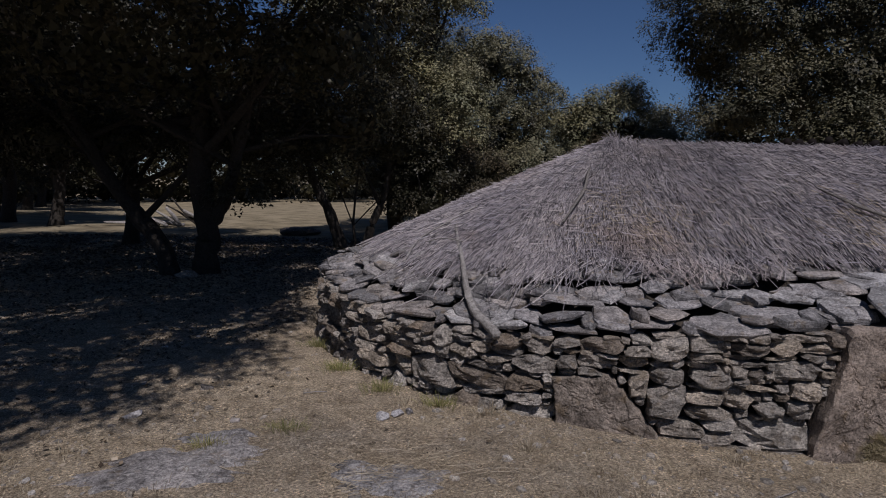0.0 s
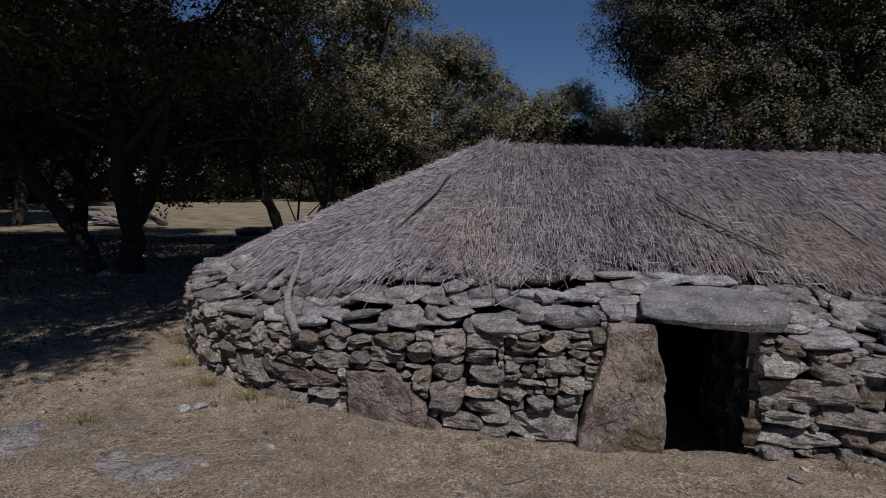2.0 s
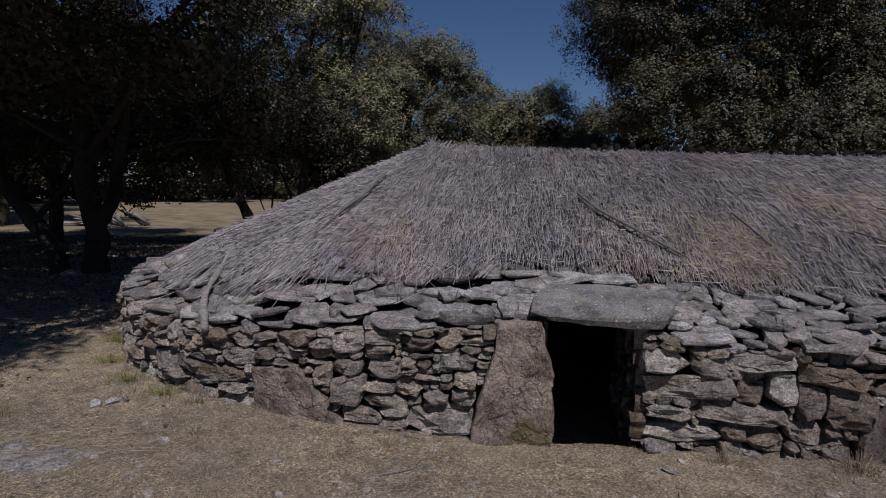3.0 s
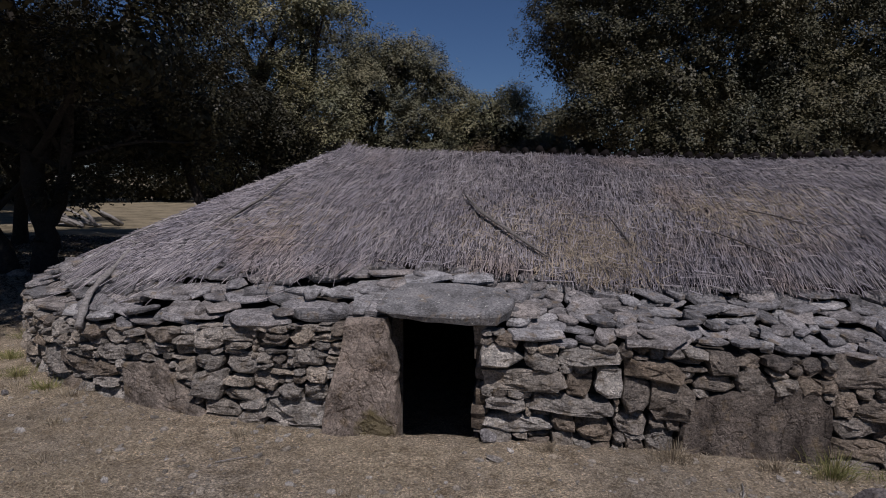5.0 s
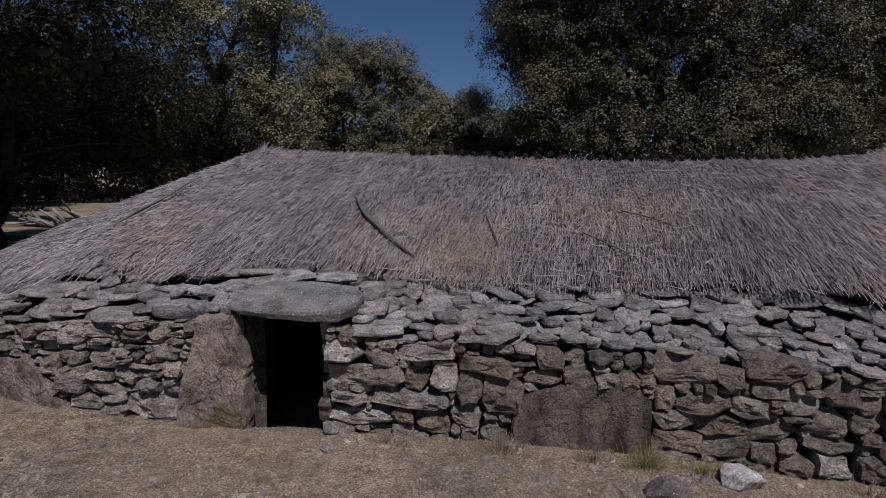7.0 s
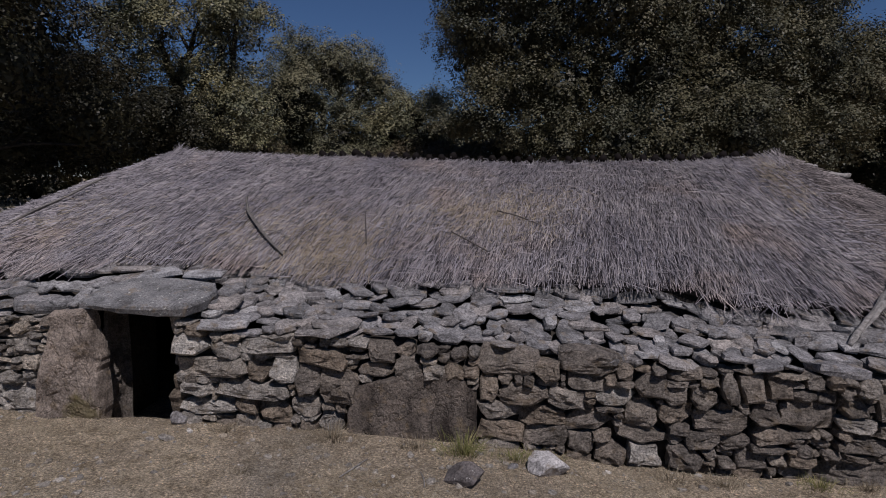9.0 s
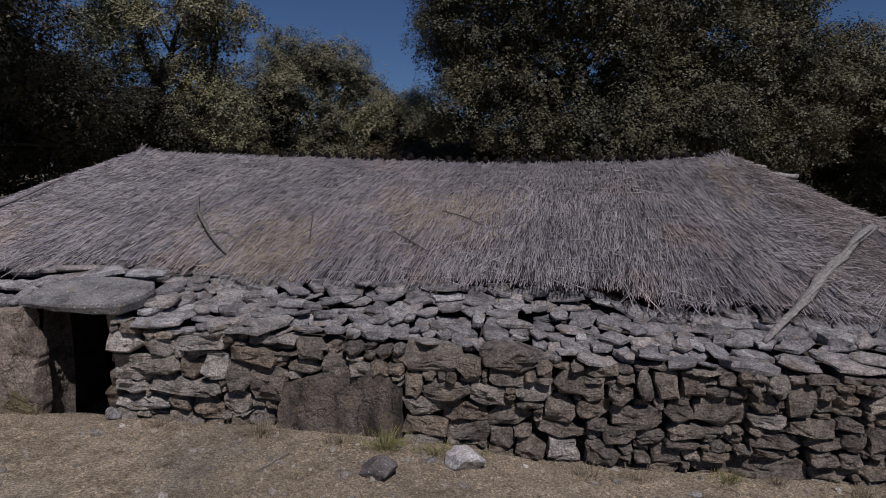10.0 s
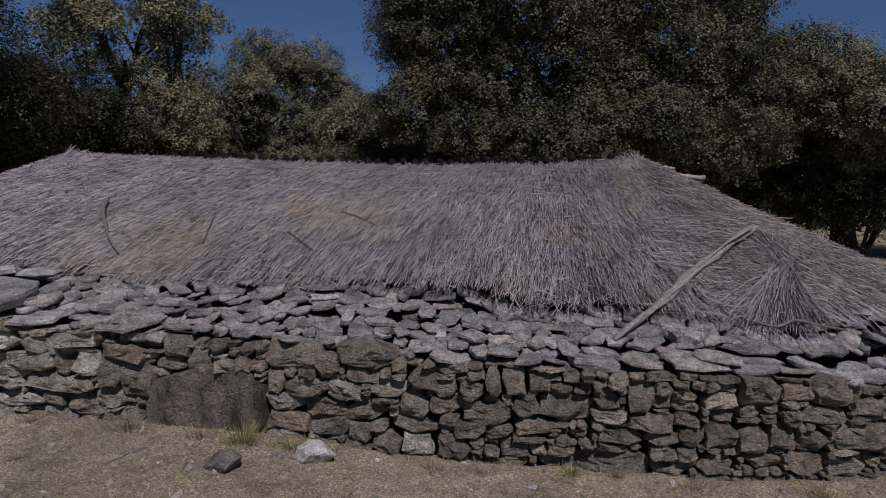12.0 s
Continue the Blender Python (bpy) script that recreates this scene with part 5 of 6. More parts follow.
def loose_straw():
    """A flat heap of pale loose straw, strewn round its middle."""
    rg = np.random.RandomState(87)
    n = 520
    x, y = -0.22 + rg.normal(size=n) * 0.34, 3.62 + rg.normal(size=n) * 0.22
    a, l = rg.normal(size=n) * 1.1 + 0.5, rg.uniform(0.06, 0.24, n)
    z = np.array([ground_z(p, q) for p, q in zip(x, y)]) + np.abs(rg.normal(size=n)) * 0.02 + 0.012
    d = np.stack([np.cos(a) * l / 2, np.sin(a) * l / 2, rg.normal(size=n) * 0.006], axis=1)
    mid = np.stack([x, y, z], axis=1)
    ob = new("loose_straw", strands("loose_straw", mid - d, mid + d, rg.uniform(0.0008, 0.0016, n), STRAW, None, True))
    tagged(ob, "flat heap of loose pale straw on bedrock", "straw", kind="stuff")


loose_straw()


def ground_litter():
    """Straw, pebbles and leaf bits scattered over the earth."""
    rg = np.random.RandomState(81)
    base, tip = [], []
    while len(base) < 56000:
        x = rg.uniform(-4.5, 13.5)
        y = rg.uniform(2.2, 4.6) if x > 1.0 or rg.uniform() < 0.4 else rg.uniform(3.0, 8.5) if rg.uniform() < 0.8 else rg.uniform(6, 13)
        p = Vector((x, y))
        v = p - AX
        u = min(max(v.dot(ALONG), 0), LONG)
        if (p - AX - ALONG * u).length < 3.98:
            continue
        dens = 0.45 + 0.9 * noise.noise(Vector((x * 0.8, y * 0.8, 5))) + 0.5 * noise.noise(Vector((x * 2.5, y * 2.5, 5)))
        if 2.6 < x < 4.6 and y > 2.6:
            dens -= 0.35
        if rg.uniform() > dens + 0.15:
            continue
        a, l = rg.uniform(0, math.pi), rg.uniform(0.015, 0.05) if rg.uniform() < 0.8 else rg.uniform(0.05, 0.11)
        a += 0.5 * noise.noise(Vector((x, y, 1)))
        dx, dy = math.cos(a) * l / 2, math.sin(a) * l / 2
        z = ground_z(x, y)
        base.append((x - dx, y - dy, z + rg.uniform(0.0, 0.012)))
        tip.append((x + dx, y + dy, z + rg.uniform(0.0, 0.022)))
    n = len(base)
    ob = new("straw_litter", blades("straw_litter", np.array(base), np.array(tip), rg.uniform(0.0008, 0.0019, n), STRAW))
    tagged(ob, "dry straw scattered over the earth", "straw", kind="stuff")
    rng = random.Random(83)
    peb = Joined()
    for k in range(6500):
        x = rng.uniform(-4.5, 13.5)
        y = rng.uniform(2.2, 4.6) if x > 1.0 or rng.random() < 0.5 else rng.uniform(3.0, 8.5)
        p = Vector((x, y))
        u = min(max((p - AX).dot(ALONG), 0), LONG)
        if (p - AX - ALONG * u).length < 4.0:
            continue
        if noise.noise(Vector((x * 0.9, y * 0.9, 12))) + rng.uniform(-0.4, 0.4) < -0.05:
            continue
        s = rng.uniform(0.006, 0.016) if rng.random() < 0.78 else rng.uniform(0.016, 0.042)
        v, f = slab_mesh(s * 2, s * rng.uniform(1.1, 1.9), s * rng.uniform(0.5, 1.1), rng)
        peb.add(v, f, pose(x, y, ground_z(x, y) + s * 0.35, rng.uniform(-20, 20), rng.uniform(-20, 20), rng.uniform(0, 360)))
    ob = new("gravel", mesh_of("gravel", peb.verts, peb.faces, PEBBLE))
    tagged(ob, "pale limestone gravel scattered on the earth", "gravel", kind="stuff")


def leaf_litter():
    """Fallen leaves and twigs on the earth under the trees, dense and dark to deepen their shade."""
    rg = np.random.RandomState(85)
    n = 75000
    x, y = rg.uniform(-13, 0.6, n), 3.6 + 16 * rg.uniform(0, 1, n) ** 1.3
    inside = (y > 5.6) & (x > -1.9)
    spot = np.array([noise.noise(Vector((a * 0.9, b * 0.9, 21))) for a, b in zip(x, y)]) + rg.uniform(-0.3, 0.3, n)
    # thinned to a few leaves past the edge of the shade
    ok = ~inside & ((spot > -0.15) | (y > 9)) & ((x < -1.4) | (rg.uniform(size=n) < 0.15)) & ((y > 4.9 + 0.35 * (x + 5.5)) | (rg.uniform(size=n) < 0.12))
    x, y = x[ok], y[ok]
    n = len(x)
    pos = np.stack([x, y, np.array([ground_z(a, b) for a, b in zip(x, y)]) + rg.uniform(0.003, 0.02, n)], axis=1)
    a = rg.normal(size=(n, 3)) * np.array([1, 1, 0.35])
    a /= np.linalg.norm(a, axis=1, keepdims=True)
    b = np.cross(a, np.array([[0, 0, 1.0]]) + rg.normal(size=(n, 3)) * 0.4)
    size = rg.uniform(0.02, 0.055, n)[:, None] * (1 + np.maximum(y - 8, 0)[:, None] * 0.12)
    a, b = a * size, b * size * 0.32
    verts = np.stack([pos - a * 0.5, pos + b, pos + a * 0.5, pos - b], axis=1).reshape(-1, 3)
    ob = new("leaf_litter", mesh_np("leaf_litter", verts, np.arange(n * 4).reshape(-1, 4), FALLEN))
    tagged(ob, "brown fallen oak leaves under the trees", "leaf litter", kind="stuff")


leaf_litter()
PEBBLE = stone_material("limestone_gravel", (0.18, 0.165, 0.145), (0.31, 0.285, 0.25), (0.46, 0.435, 0.40), (0.31, 0.265, 0.205), 0.0)
ground_litter()


def grasses(name, label, mat, spots, seed):
    """Tufts of grass: (x, y, blades, height)."""
    rg = np.random.RandomState(seed)
    base, tip, lift = [], [], []
    for x, y, n, h in spots:
        for _ in range(n):
            a, s = rg.uniform(0, 2 * math.pi), abs(rg.normal()) * 0.06
            bx, by = x + math.cos(a) * s * 1.6, y + math.sin(a) * s
            l, lean = h * rg.uniform(0.4, 1.1), rg.uniform(0.1, 1.1)
            z = ground_z(bx, by) - 0.01
            base.append((bx, by, z))
            tip.append((bx + math.cos(a) * l * math.sin(lean), by + math.sin(a) * l * math.sin(lean), z + l * math.cos(lean)))
            lift.append((0, 0, h * 0.18))
    ob = new(name, strands(name, np.array(base), np.array(tip), rg.uniform(0.0012, 0.0024, len(base)), mat, np.array(lift)))
    tagged(ob, label, "grass", kind="stuff")


grasses("tussock_grass", "yellow-green grass tufts at the wall's foot", TUFT, [(6.35, 3.46, 190, 0.20), (6.75, 3.42, 110, 0.10), (6.95, 3.46, 90, 0.09), (9.0, 3.26, 110, 0.09), (10.8, 2.95, 120, 0.10), (-0.95, 5.6, 170, 0.12), (-0.5, 5.05, 150, 0.12), (0.0, 4.72, 150, 0.11), (-1.1, 4.2, 120, 0.09), (-1.55, 3.9, 90, 0.10), (-1.3, 6.4, 150, 0.12)], 91)
wisps = random.Random(92)
DRY = [(5.3, 3.66, 140, 0.15), (6.0, 3.55, 100, 0.12), (4.4, 3.78, 100, 0.10), (9.35, 3.24, 90, 0.08), (0.35, 4.50, 120, 0.10), (0.6, 3.9, 100, 0.08), (-2.8, 3.6, 120, 0.09), (2.0, 3.95, 90, 0.07), (4.75, 3.05, 80, 0.06), (7.9, 3.3, 110, 0.10), (8.3, 3.26, 110, 0.10), (0.9, 3.3, 70, 0.06), (3.0, 3.1, 70, 0.06), (9.9, 3.05, 120, 0.09)]
for _ in range(150):
    x, y = wisps.uniform(-4, 13), wisps.uniform(2.0, 7.0)
    p = Vector((x, y)) - AX
    if (p - ALONG * min(max(p.dot(ALONG), 0), LONG)).length > 4.05 and not 2.4 < x < 4.6:
        DRY.append((x, y, wisps.randint(10, 40), wisps.uniform(0.03, 0.08)))
grasses("dry_grass", "short dry straw-coloured grass tufts", STRAW, DRY, 93)


def woodpile():
    """Old logs, poles and a fallen bough lying together under the trees."""
    ob = thing("woodpile", "heap of old grey logs and poles under the trees", "woodpile", at=pose(-10.9, 23.6, ground_z(-10.9, 23.6)))
    rng = random.Random(97)
    for k in range(9):
        foot = Vector((rng.uniform(-0.9, 1.6), rng.uniform(-0.6, 0.4), 0.06))
        head = foot + Vector((-rng.uniform(0.5, 1.3), rng.uniform(-0.5, 0.5), rng.uniform(0.1, 0.75)))
        r = rng.uniform(0.05, 0.10)
        v, f = tube_rings([foot, foot.lerp(head, 0.5) + Vector((0, 0, 0.04)), head], [r, r * 0.9, r * 0.7], 8, 0.2, k)
        put("log", mesh_of("log", v, f, DEADWOOD if k % 3 else GREYWOOD, True), ob)
    for k in range(4):
        v, f = slab_mesh(1.3, 0.3, 0.05, rng)
        put("board", mesh_of("board", v, f, DEADWOOD), ob, "", pose(rng.uniform(-1.6, -0.3), rng.uniform(-0.6, 0.2), 0.10 + 0.06 * k, rng.uniform(-8, 8), rng.uniform(-8, 8), rng.uniform(-25, 25)))
    for pts, r in (([(1.5, 0.2, 0.05), (0.9, 0.2, 0.45), (0.3, 0.3, 1.1)], 0.06), ([(1.2, 0.5, 0.05), (0.6, 0.4, 0.5), (0.0, 0.5, 0.8)], 0.05)):
        v, f = tube_rings(smooth_line(pts, 4), np.linspace(r, r * 0.5, 9), 7, 0.3, 5)
        put("bough", mesh_of("bough", v, f, BARK, True), ob)


woodpile()

for x, y, turn, long, r in ((-1.05, 4.95, 15, 0.20, 0.005), (5.55, 3.15, 62, 0.34, 0.006), (6.05, 3.02, 100, 0.2, 0.005), (2.1, 3.5, 30, 0.22, 0.005), (8.2, 2.75, 150, 0.26, 0.006)):
    a = radians(turn)
    dx, dy = math.cos(a) * long / 2, math.sin(a) * long / 2
    branch("thin dry stick lying on the earth", [(x - dx, y - dy, ground_z(x - dx, y - dy) + 0.012), (x + 0.01, y - 0.01, ground_z(x, y) + 0.02), (x + dx, y + dy, ground_z(x + dx, y + dy) + 0.012)], [r, r * 0.9, r * 0.6], DARKWOOD if r > 0.008 else DEADWOOD, name="stick", sides=6)

# ---- stones of the wall ----
# the larger stones of the wall, stretch by stretch: u of the left end, foot, width, height
BY_END = [(-0.22, 0.32, 0.26, 0.23), (0.06, 0.31, 0.34, 0.09), (-0.13, 0.17, 0.31, 0.12), (0.40, 0.12, 0.50, 0.21), (0.53, 0.36, 0.19, 0.11), (0.75, 0.35, 0.18, 0.13), (0.76, 0.49, 0.17, 0.13), (0.30, 0.41, 0.21, 0.14), (0.06, 0.42, 0.23, 0.10), (0.08, 0.55, 0.28, 0.12), (-0.36, 0.46, 0.13, 0.17), (-0.43, 0.66, 0.21, 0.09), (-0.20, 0.74, 0.24, 0.16), (-0.71, 0.76, 0.31, 0.10), (-0.73, 0.64, 0.25, 0.09), (-1.21, 0.57, 0.33, 0.12), (-1.15, 0.70, 0.24, 0.11), (-1.26, 0.40, 0.28, 0.13), (-2.17, 0.33, 0.42, 0.21), (0.35, 0.80, 0.24, 0.09), (0.60, 0.80, 0.22, 0.12), (0.66, 0.64, 0.28, 0.13), (-1.27, 0.14, 0.38, 0.16), (0.06, 0.80, 0.24, 0.12)]
BY_DOOR = [(2.17, 0.70, 0.34, 0.16), (2.52, 0.69, 0.24, 0.13), (2.78, 0.74, 0.45, 0.12), (2.18, 0.53, 0.62, 0.15), (2.83, 0.50, 0.19, 0.17), (3.26, 0.66, 0.42, 0.14), (3.05, 0.51, 0.20, 0.20), (3.25, 0.40, 0.21, 0.24), (3.47, 0.36, 0.30, 0.28), (3.79, 0.59, 0.29, 0.11), (3.88, 0.72, 0.23, 0.16), (4.10, 0.58, 0.21, 0.19), (4.28, 0.76, 0.17, 0.11), (2.58, 0.36, 0.62, 0.13), (2.20, 0.35, 0.33, 0.10), (3.22, 0.22, 0.22, 0.17), (2.20, 0.19, 0.54, 0.13), (2.92, 0.14, 0.28, 0.19), (3.46, 0.10, 0.20, 0.17), (4.33, 0.60, 0.17, 0.12), (4.51, 0.60, 0.15, 0.14)]
PAST_SLAB = [(4.79, 0.66, 0.44, 0.22), (5.43, 0.70, 0.44, 0.19), (5.48, 0.57, 0.29, 0.13), (5.71, 0.46, 0.28, 0.15), (6.00, 0.53, 0.24, 0.20), (6.23, 0.49, 0.17, 0.14), (4.95, 0.42, 0.37, 0.16), (5.33, 0.42, 0.29, 0.15), (5.11, 0.26, 0.36, 0.15), (5.48, 0.25, 0.37, 0.15), (5.93, 0.31, 0.23, 0.21), (6.17, 0.33, 0.27, 0.16), (6.48, 0.28, 0.37, 0.17), (6.42, 0.46, 0.20, 0.16), (6.64, 0.52, 0.12, 0.22), (6.78, 0.54, 0.17, 0.21), (6.99, 0.58, 0.17, 0.17), (6.87, 0.38, 0.20, 0.15), (6.89, 0.23, 0.26, 0.13), (5.88, 0.16, 0.40, 0.14), (5.96, 0.00, 0.26, 0.15), (6.25, -0.01, 0.27, 0.17), (5.72, -0.02, 0.22, 0.18), (5.50, 0.07, 0.20, 0.16)]
FAR_STRETCH = [(7.09, 0.34, 0.38, 0.21), (6.40, 0.16, 0.24, 0.12), (6.65, 0.17, 0.22, 0.10), (6.77, 0.02, 0.24, 0.14), (7.38, -0.07, 0.57, 0.19), (7.97, -0.04, 0.28, 0.12), (8.31, -0.02, 0.27, 0.18), (8.60, 0.58, 0.29, 0.21), (9.17, 0.58, 0.30, 0.20), (8.32, 0.52, 0.25, 0.12), (8.60, 0.46, 0.18, 0.11), (7.77, 0.46, 0.19, 0.25), (8.10, 0.56, 0.20, 0.10), (7.49, 0.47, 0.20, 0.14), (7.50, 0.37, 0.27, 0.08), (7.80, 0.31, 0.32, 0.13), (7.55, 0.18, 0.35, 0.12), (7.92, 0.20, 0.24, 0.10), (8.36, 0.21, 0.24, 0.20), (8.61, 0.19, 0.22, 0.22), (8.84, 0.22, 0.21, 0.19), (9.06, 0.19, 0.24, 0.17), (9.11, 0.43, 0.32, 0.12), (9.36, 0.20, 0.42, 0.20)]
LARGE = BY_END + BY_DOOR + PAST_SLAB + FAR_STRETCH + [(9.36, -0.02, 0.30, 0.18), (8.66, 0.06, 0.30, 0.12), (9.02, 0.00, 0.25, 0.17), (8.93, 0.60, 0.22, 0.14), (4.79, 0.44, 0.15, 0.21), (4.79, 0.28, 0.31, 0.14), (4.79, 0.12, 0.34, 0.15), (5.15, 0.10, 0.34, 0.15)]


def lay_rubble():
    """Fits stones into the lowest gap, again and again, up to the wall's top; returns (u, z, w, h)."""
    cell, tol = 0.01, 0.04
    n = int(AROUND / cell)
    start = -math.pi * R0
    us = [start + (k + 0.5) * cell for k in range(n)]
    top = np.array([wall_top(u) for u in us])
    hgt = np.zeros(n)
    for k in range(0, n, 5):
        p, _ = around(us[k], R0)
        hgt[k:k + 5] = ground_z(p.x, p.y) - 0.04
    for k, u in enumerate(us):
        if 1.09 < u < DOOR_B:
            hgt[k] = 9.0
        elif 0.89 < u <= 1.09:
            hgt[k] = np.interp(u, [0.89, 0.95, 1.06, 1.09], [0.12, 0.43, 0.82, 0.99])
        if 3.69 < u < 4.78:
            hgt[k] = np.interp(u, [3.69, 3.77, 4.11, 4.48, 4.64, 4.78], [0.36, 0.50, 0.61, 0.66, 0.62, 0.50])
        if -0.90 < u < -0.13:
            hgt[k] = np.interp(u, [-0.90, -0.63, -0.5, -0.33, -0.13], [0.55, 0.57, 0.61, 0.42, 0.16])
    cells_of = {}
    for a, z, w, h in LARGE:
        for k in range(int((a - start) / cell), int((a + w - start) / cell)):
            cells_of.setdefault(k, []).append((z, z + h))
    ceil = top.copy()

    def settle(k):
        """Lifts cell k over a large stone that it has reached, and finds what is above it."""
        ceil[k] = top[k]
        for z0, z1 in sorted(cells_of.get(k, ())):
            if z1 <= hgt[k] + 0.004:
                continue
            if z0 - hgt[k] < 0.03:
                hgt[k] = z1
            else:
                ceil[k] = min(top[k], z0)
                break

    for k in cells_of:
        settle(k)
    rng = random.Random(17)
    out = [(a + w / 2, z + h / 2, w, h) for a, z, w, h in LARGE]
    done = hgt >= top - 0.015
    for _ in range(9000):
        h2 = np.where(done, 99.0, hgt)
        k = int(np.argmin(h2))
        if h2[k] > 50:
            break
        z, lid = hgt[k], ceil[k]
        a = k
        while a > 0 and not done[a - 1] and abs(hgt[a - 1] - z) < tol and k - a < 70 and (abs(ceil[a - 1] - lid) < 0.03 or min(ceil[a - 1], lid) - z > 0.2):
            a -= 1
        b = k
        while b < n - 1 and not done[b + 1] and abs(hgt[b + 1] - z) < tol and b - k < 70 and (abs(ceil[b + 1] - lid) < 0.03 or min(ceil[b + 1], lid) - z > 0.2):
            b += 1
        room = (b - a + 1) * cell
        low = z < 0.35
        if -1.2 < us[k] < 9.8:
            w = rng.choice((rng.uniform(0.06, 0.13), rng.uniform(0.10, 0.22), rng.uniform(0.18, 0.38 if low else 0.32)))
        else:
            w = rng.choice((rng.uniform(0.08, 0.16), rng.uniform(0.18, 0.32), rng.uniform(0.26, 0.46)))
        if room - w < 0.07:
            w = room
        cells = max(int(round(w / cell)), 1)
        i0 = min(max(k - rng.randint(0, cells), a), b + 1 - cells)
        if i0 - a < 7:
            i0 = a
        elif b + 1 - cells - i0 < 7:
            i0 = b + 1 - cells
        i1 = i0 + cells
        z = float(np.mean(hgt[i0:i1]))
        h = rng.choice((0.05, 0.07, 0.09, 0.12, 0.15, 0.18) if low else (0.045, 0.06, 0.08, 0.10, 0.13))
        if us[k] > 4.8:
            h = rng.choice((0.05, 0.08, 0.11, 0.14, 0.17, 0.20))
        h = min(h, w * 0.75) if w > 0.1 else min(h, 0.06)
        if w > 0.3:
            h = max(h, 0.08)
        h += rng.uniform(-0.006, 0.006)
        gap = float(np.min(ceil[i0:i1])) - z
        if gap - h < 0.035:
            h = gap
        h = max(h, 0.012)
        if w > 0.045 and h > 0.02:
            out.append((us[i0] + w / 2 - cell / 2, z + h / 2, w, h))
        hgt[i0:i1] = z + h
        for q in range(i0, i1):
            if q in cells_of:
                settle(q)
        done[i0:i1] = hgt[i0:i1] >= top[i0:i1] - 0.02
    return out


# share of the browner, darker stone, rising along the wall where it is dimmer
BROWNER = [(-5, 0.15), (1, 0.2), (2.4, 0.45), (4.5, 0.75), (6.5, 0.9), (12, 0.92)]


def build_stones():
    rng = random.Random(19)
    laid = lay_rubble()
    listed = {(a + w / 2, z + h / 2) for a, z, w, h in LARGE}
    laid.sort(key=lambda s: abs(s[0] - 3.6) / 5.6 if s[2] * s[3] > 0.006 else 9)
    rest, brown = Joined(), Joined()
    for k, (u, z, w, h) in enumerate(laid):
        near = k < 300
        v, f = rubble_mesh(w * (1.11 if (u, z) in listed else 1.05) - 0.008, h * (1.11 if (u, z) in listed else 1.05) - 0.006, rng.uniform(0.12, 0.2), rng, min(0.018 + 0.25 * min(w, h), 0.055))
        m = wall_pose(u, R0 + rng.uniform(-0.055, 0.02), z, rng.uniform(-6, 6), rng.uniform(-4, 9), rng.uniform(-7, 7))
        if near:
            put("stone", mesh_of("stone", v, f, DARK_BROWN if rng.random() < interp(u, BROWNER) else STONE), wall, "", m)
        else:
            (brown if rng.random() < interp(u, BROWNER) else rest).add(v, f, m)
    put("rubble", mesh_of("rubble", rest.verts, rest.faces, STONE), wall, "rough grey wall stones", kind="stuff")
    put("rubble", mesh_of("rubble", brown.verts, brown.faces, DARK_BROWN), wall, "rough brown wall stones", kind="stuff")


def build_jambs():
    # the darker brown stone on both sides deepens the doorway's shade
    rng = random.Random(23)
    lining = Joined()
    for depth in range(4):
        z = -rng.uniform(0.0, 0.15)
        while z < DOOR_TOP - 0.03:
            h = min(rng.uniform(0.08, 0.2), DOOR_TOP - z)
            v, f = rubble_mesh(rng.uniform(0.36, 0.46), h * 1.12, 0.12, rng, 0.03)
            lining.add(v, f, wall_pose(DOOR_B + 0.09 + rng.uniform(-0.03, 0.02), R0 - 0.26 - depth * 0.26 + rng.uniform(-0.05, 0.05), z + h / 2, 90 + rng.uniform(-5, 5), rng.uniform(-4, 4), rng.uniform(-5, 5)))
            z += h
    put("jamb_lining", mesh_of("jamb_lining", lining.verts, lining.faces, DARK_BROWN), wall, "rough stones lining the doorway", kind="stuff")
    # one tall rough slab lines the other side
    v, f = chunk([(-0.16, -0.3), (0.16, -0.3), (0.18, 0.4), (0.15, 1.0), (-0.13, 1.02), (-0.18, 0.5)], 0.06, 0.015, rng, 0.006, 7, 0.05)
    put("jamb_slab", mesh_of("jamb_slab", v, f, DARK_BROWN), wall, "rough brown slab lining the doorway", wall_pose(DOOR_A - 0.03, R0 - 0.29, 0.0, -90))


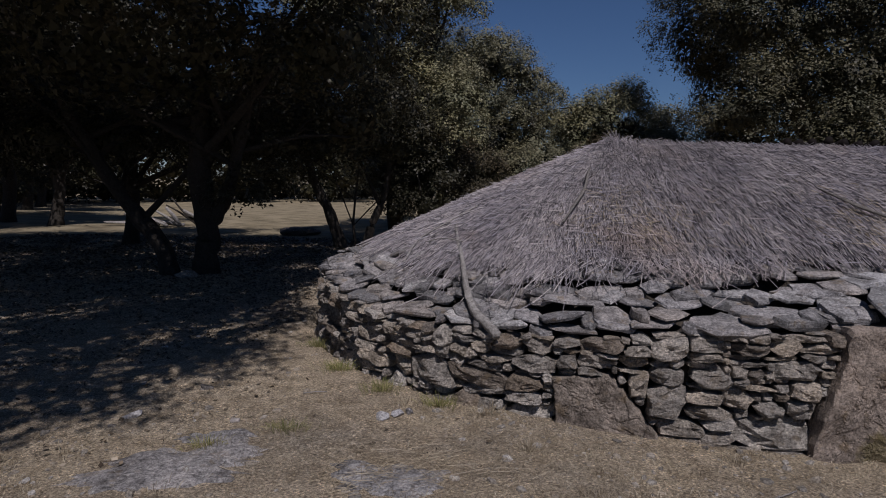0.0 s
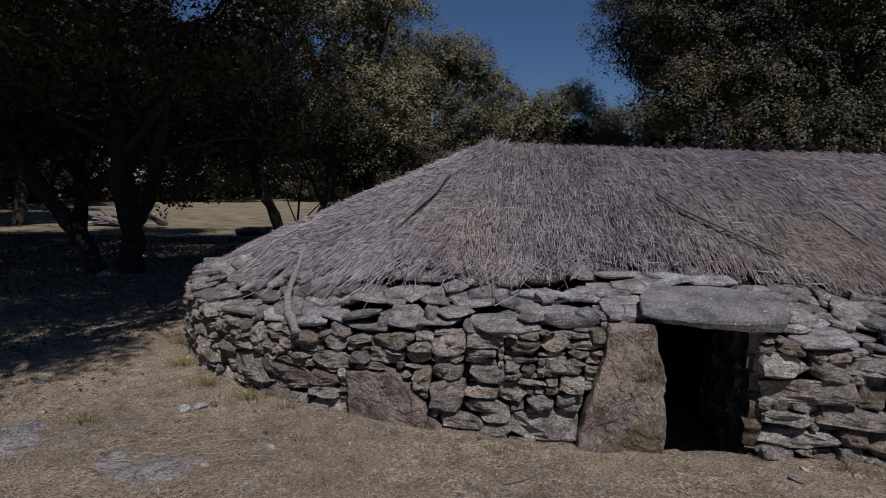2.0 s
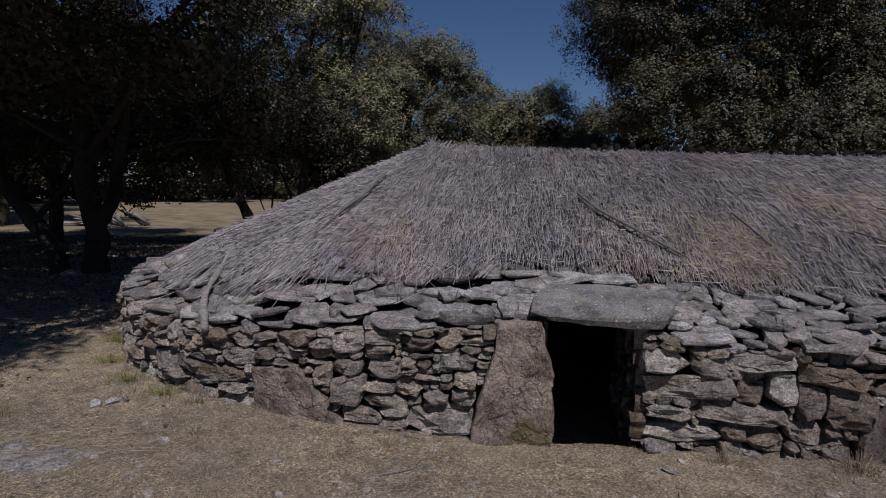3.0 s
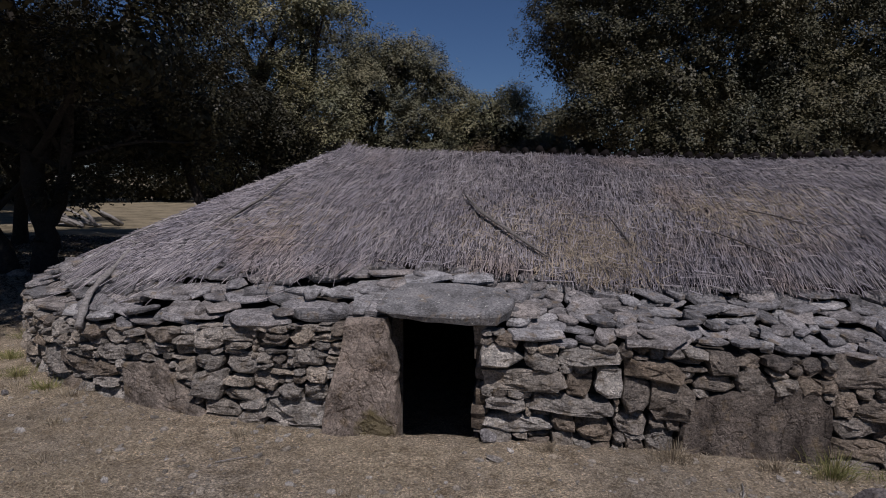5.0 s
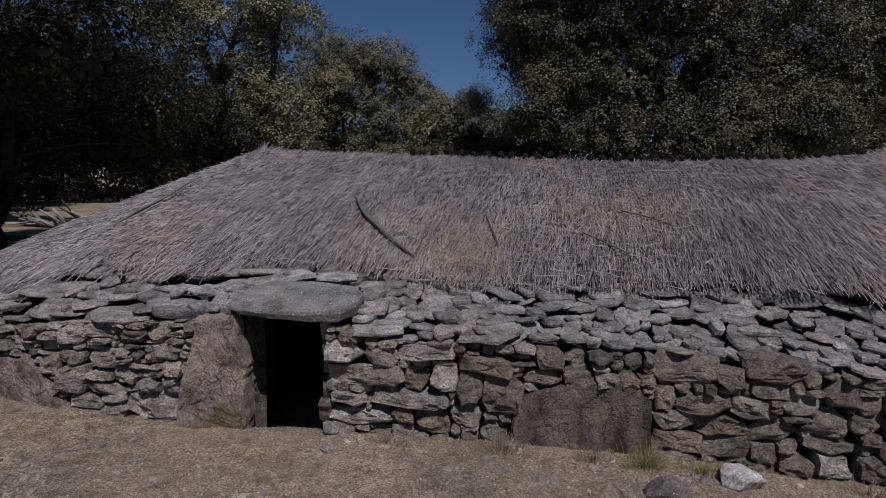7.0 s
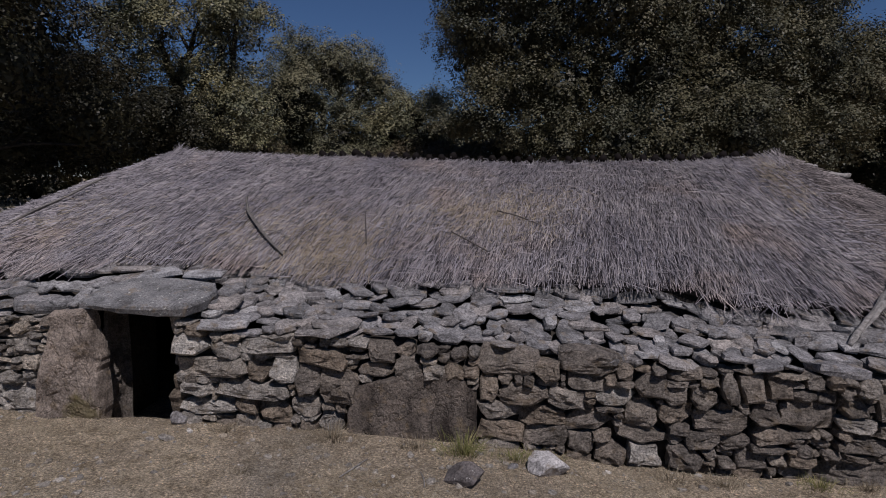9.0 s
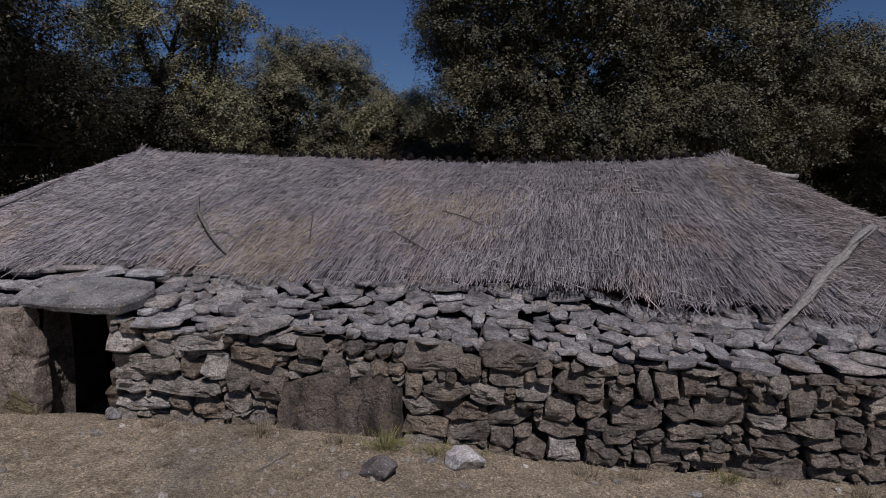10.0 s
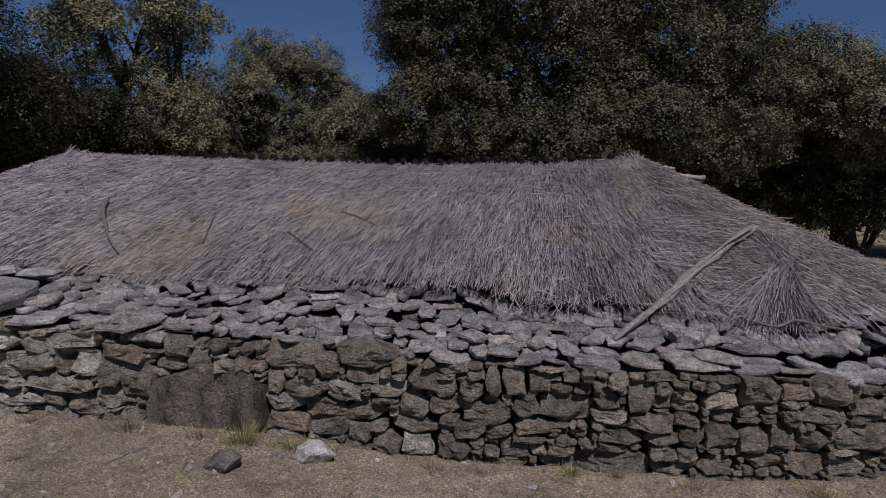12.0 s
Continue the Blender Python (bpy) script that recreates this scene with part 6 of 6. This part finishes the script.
def build_capping():
    """Flat slabs in overlapping rows, stepping back from the wall's edge to the thatch."""
    rng = random.Random(29)
    laid = []
    rows = 8
    for row in range(rows):
        f = row / (rows - 1)
        u = -math.pi * R0 + rng.uniform(0, 0.2)
        while u < AROUND - math.pi * R0 - 0.1:
            small = 1.9 < u < 7.2
            w = rng.choice((rng.uniform(0.08, 0.16), rng.uniform(0.13, 0.24), rng.uniform(0.20, 0.36))) * (1.0 if small else 1.35)
            c = u + w / 2
            u += w * rng.uniform(0.92, 1.12)
            if not small and row in (2, 5):
                continue
            inside = eave_r(c) - 0.10
            r = 3.83 - f * (3.83 - inside) * rng.uniform(0.95, 1.05) + rng.uniform(-0.05, 0.04)
            top = wall_top(c)
            ze = roof_z(c, inside) - interp(c, [(5.6, 0.05), (6.2, 0.14), (7.6, 0.14), (8.2, 0.06)])
            z = top + 0.05 + f * (ze - top - 0.05) + rng.uniform(-0.03, 0.03)
            if 1.32 < c < (2.46 if row < 2 else 2.34) and row < 6:
                continue
            laid.append((c, r, z, w, rng.uniform(0.12, 0.28) * (1.0 if small else 1.25), rng.choice((rng.uniform(0.018, 0.035), rng.uniform(0.03, 0.065))) * (1.0 if small else 1.3)))
    laid.sort(key=lambda s: abs(s[0] - 3.6))
    rest = Joined()
    for k, (u, r, z, w, d, t) in enumerate(laid):
        v, f = slab_mesh(w * 1.12, d * 1.04, t, rng)
        m = wall_pose(u, r, z, rng.uniform(-34, 34), -rng.uniform(4, 24) if r < 3.75 else -rng.uniform(-4, 12), rng.uniform(-12, 12))
        if k < 300:
            put("capping_slab", mesh_of("capping_slab", v, f, SLAB), wall, "", m)
        else:
            rest.add(v, f, m)
    put("capping", mesh_of("capping", rest.verts, rest.faces, SLAB), wall, "overlapping flat grey capping slabs", kind="stuff")


# two pale slabs wedged between lintel and thatch, and the wide one right of the door
for u, r, z, w, d, t, mat, label in ((1.62, 3.20, 1.29, 0.46, 0.3, 0.06, PALE_GREY, "pale worn slab behind the lintel"), (2.05, 3.16, 1.28, 0.40, 0.26, 0.05, PALE_GREY, "pale worn slab behind the lintel"), (3.52, 3.87, 0.985, 0.52, 0.36, 0.045, SLAB, "wide grey slab jutting from the wall's edge"), (2.62, 3.88, 0.985, 0.46, 0.3, 0.045, SLAB, "pale tilted slab beside the doorway"), (0.35, 3.86, 1.005, 0.55, 0.34, 0.045, SLAB, "wide grey slab on the wall's edge"), (2.50, 3.62, 1.12, 0.26, 0.34, 0.05, SLAB, "small slab wedged beside the lintel"), (2.47, 3.74, 1.06, 0.22, 0.28, 0.05, SLAB, "small slab wedged beside the lintel"), (2.46, 3.42, 1.19, 0.24, 0.3, 0.05, SLAB, "small slab wedged beside the lintel"), (1.16, 3.66, 1.07, 0.34, 0.34, 0.05, SLAB, "small slab wedged beside the lintel"), (1.24, 3.50, 1.13, 0.40, 0.34, 0.05, SLAB, "small slab wedged beside the lintel"), (1.14, 3.32, 1.20, 0.42, 0.34, 0.05, SLAB, "small slab wedged beside the lintel"), (1.36, 3.26, 1.23, 0.36, 0.3, 0.05, SLAB, "small slab wedged beside the lintel")):
    v, f = slab_mesh(w, d, t, random.Random(int(u * 100)))
    put("broad_slab", mesh_of("broad_slab", v, f, mat), wall, label, wall_pose(u, r, z, 4, -10, 2))
build_stones()
build_jambs()
build_capping()
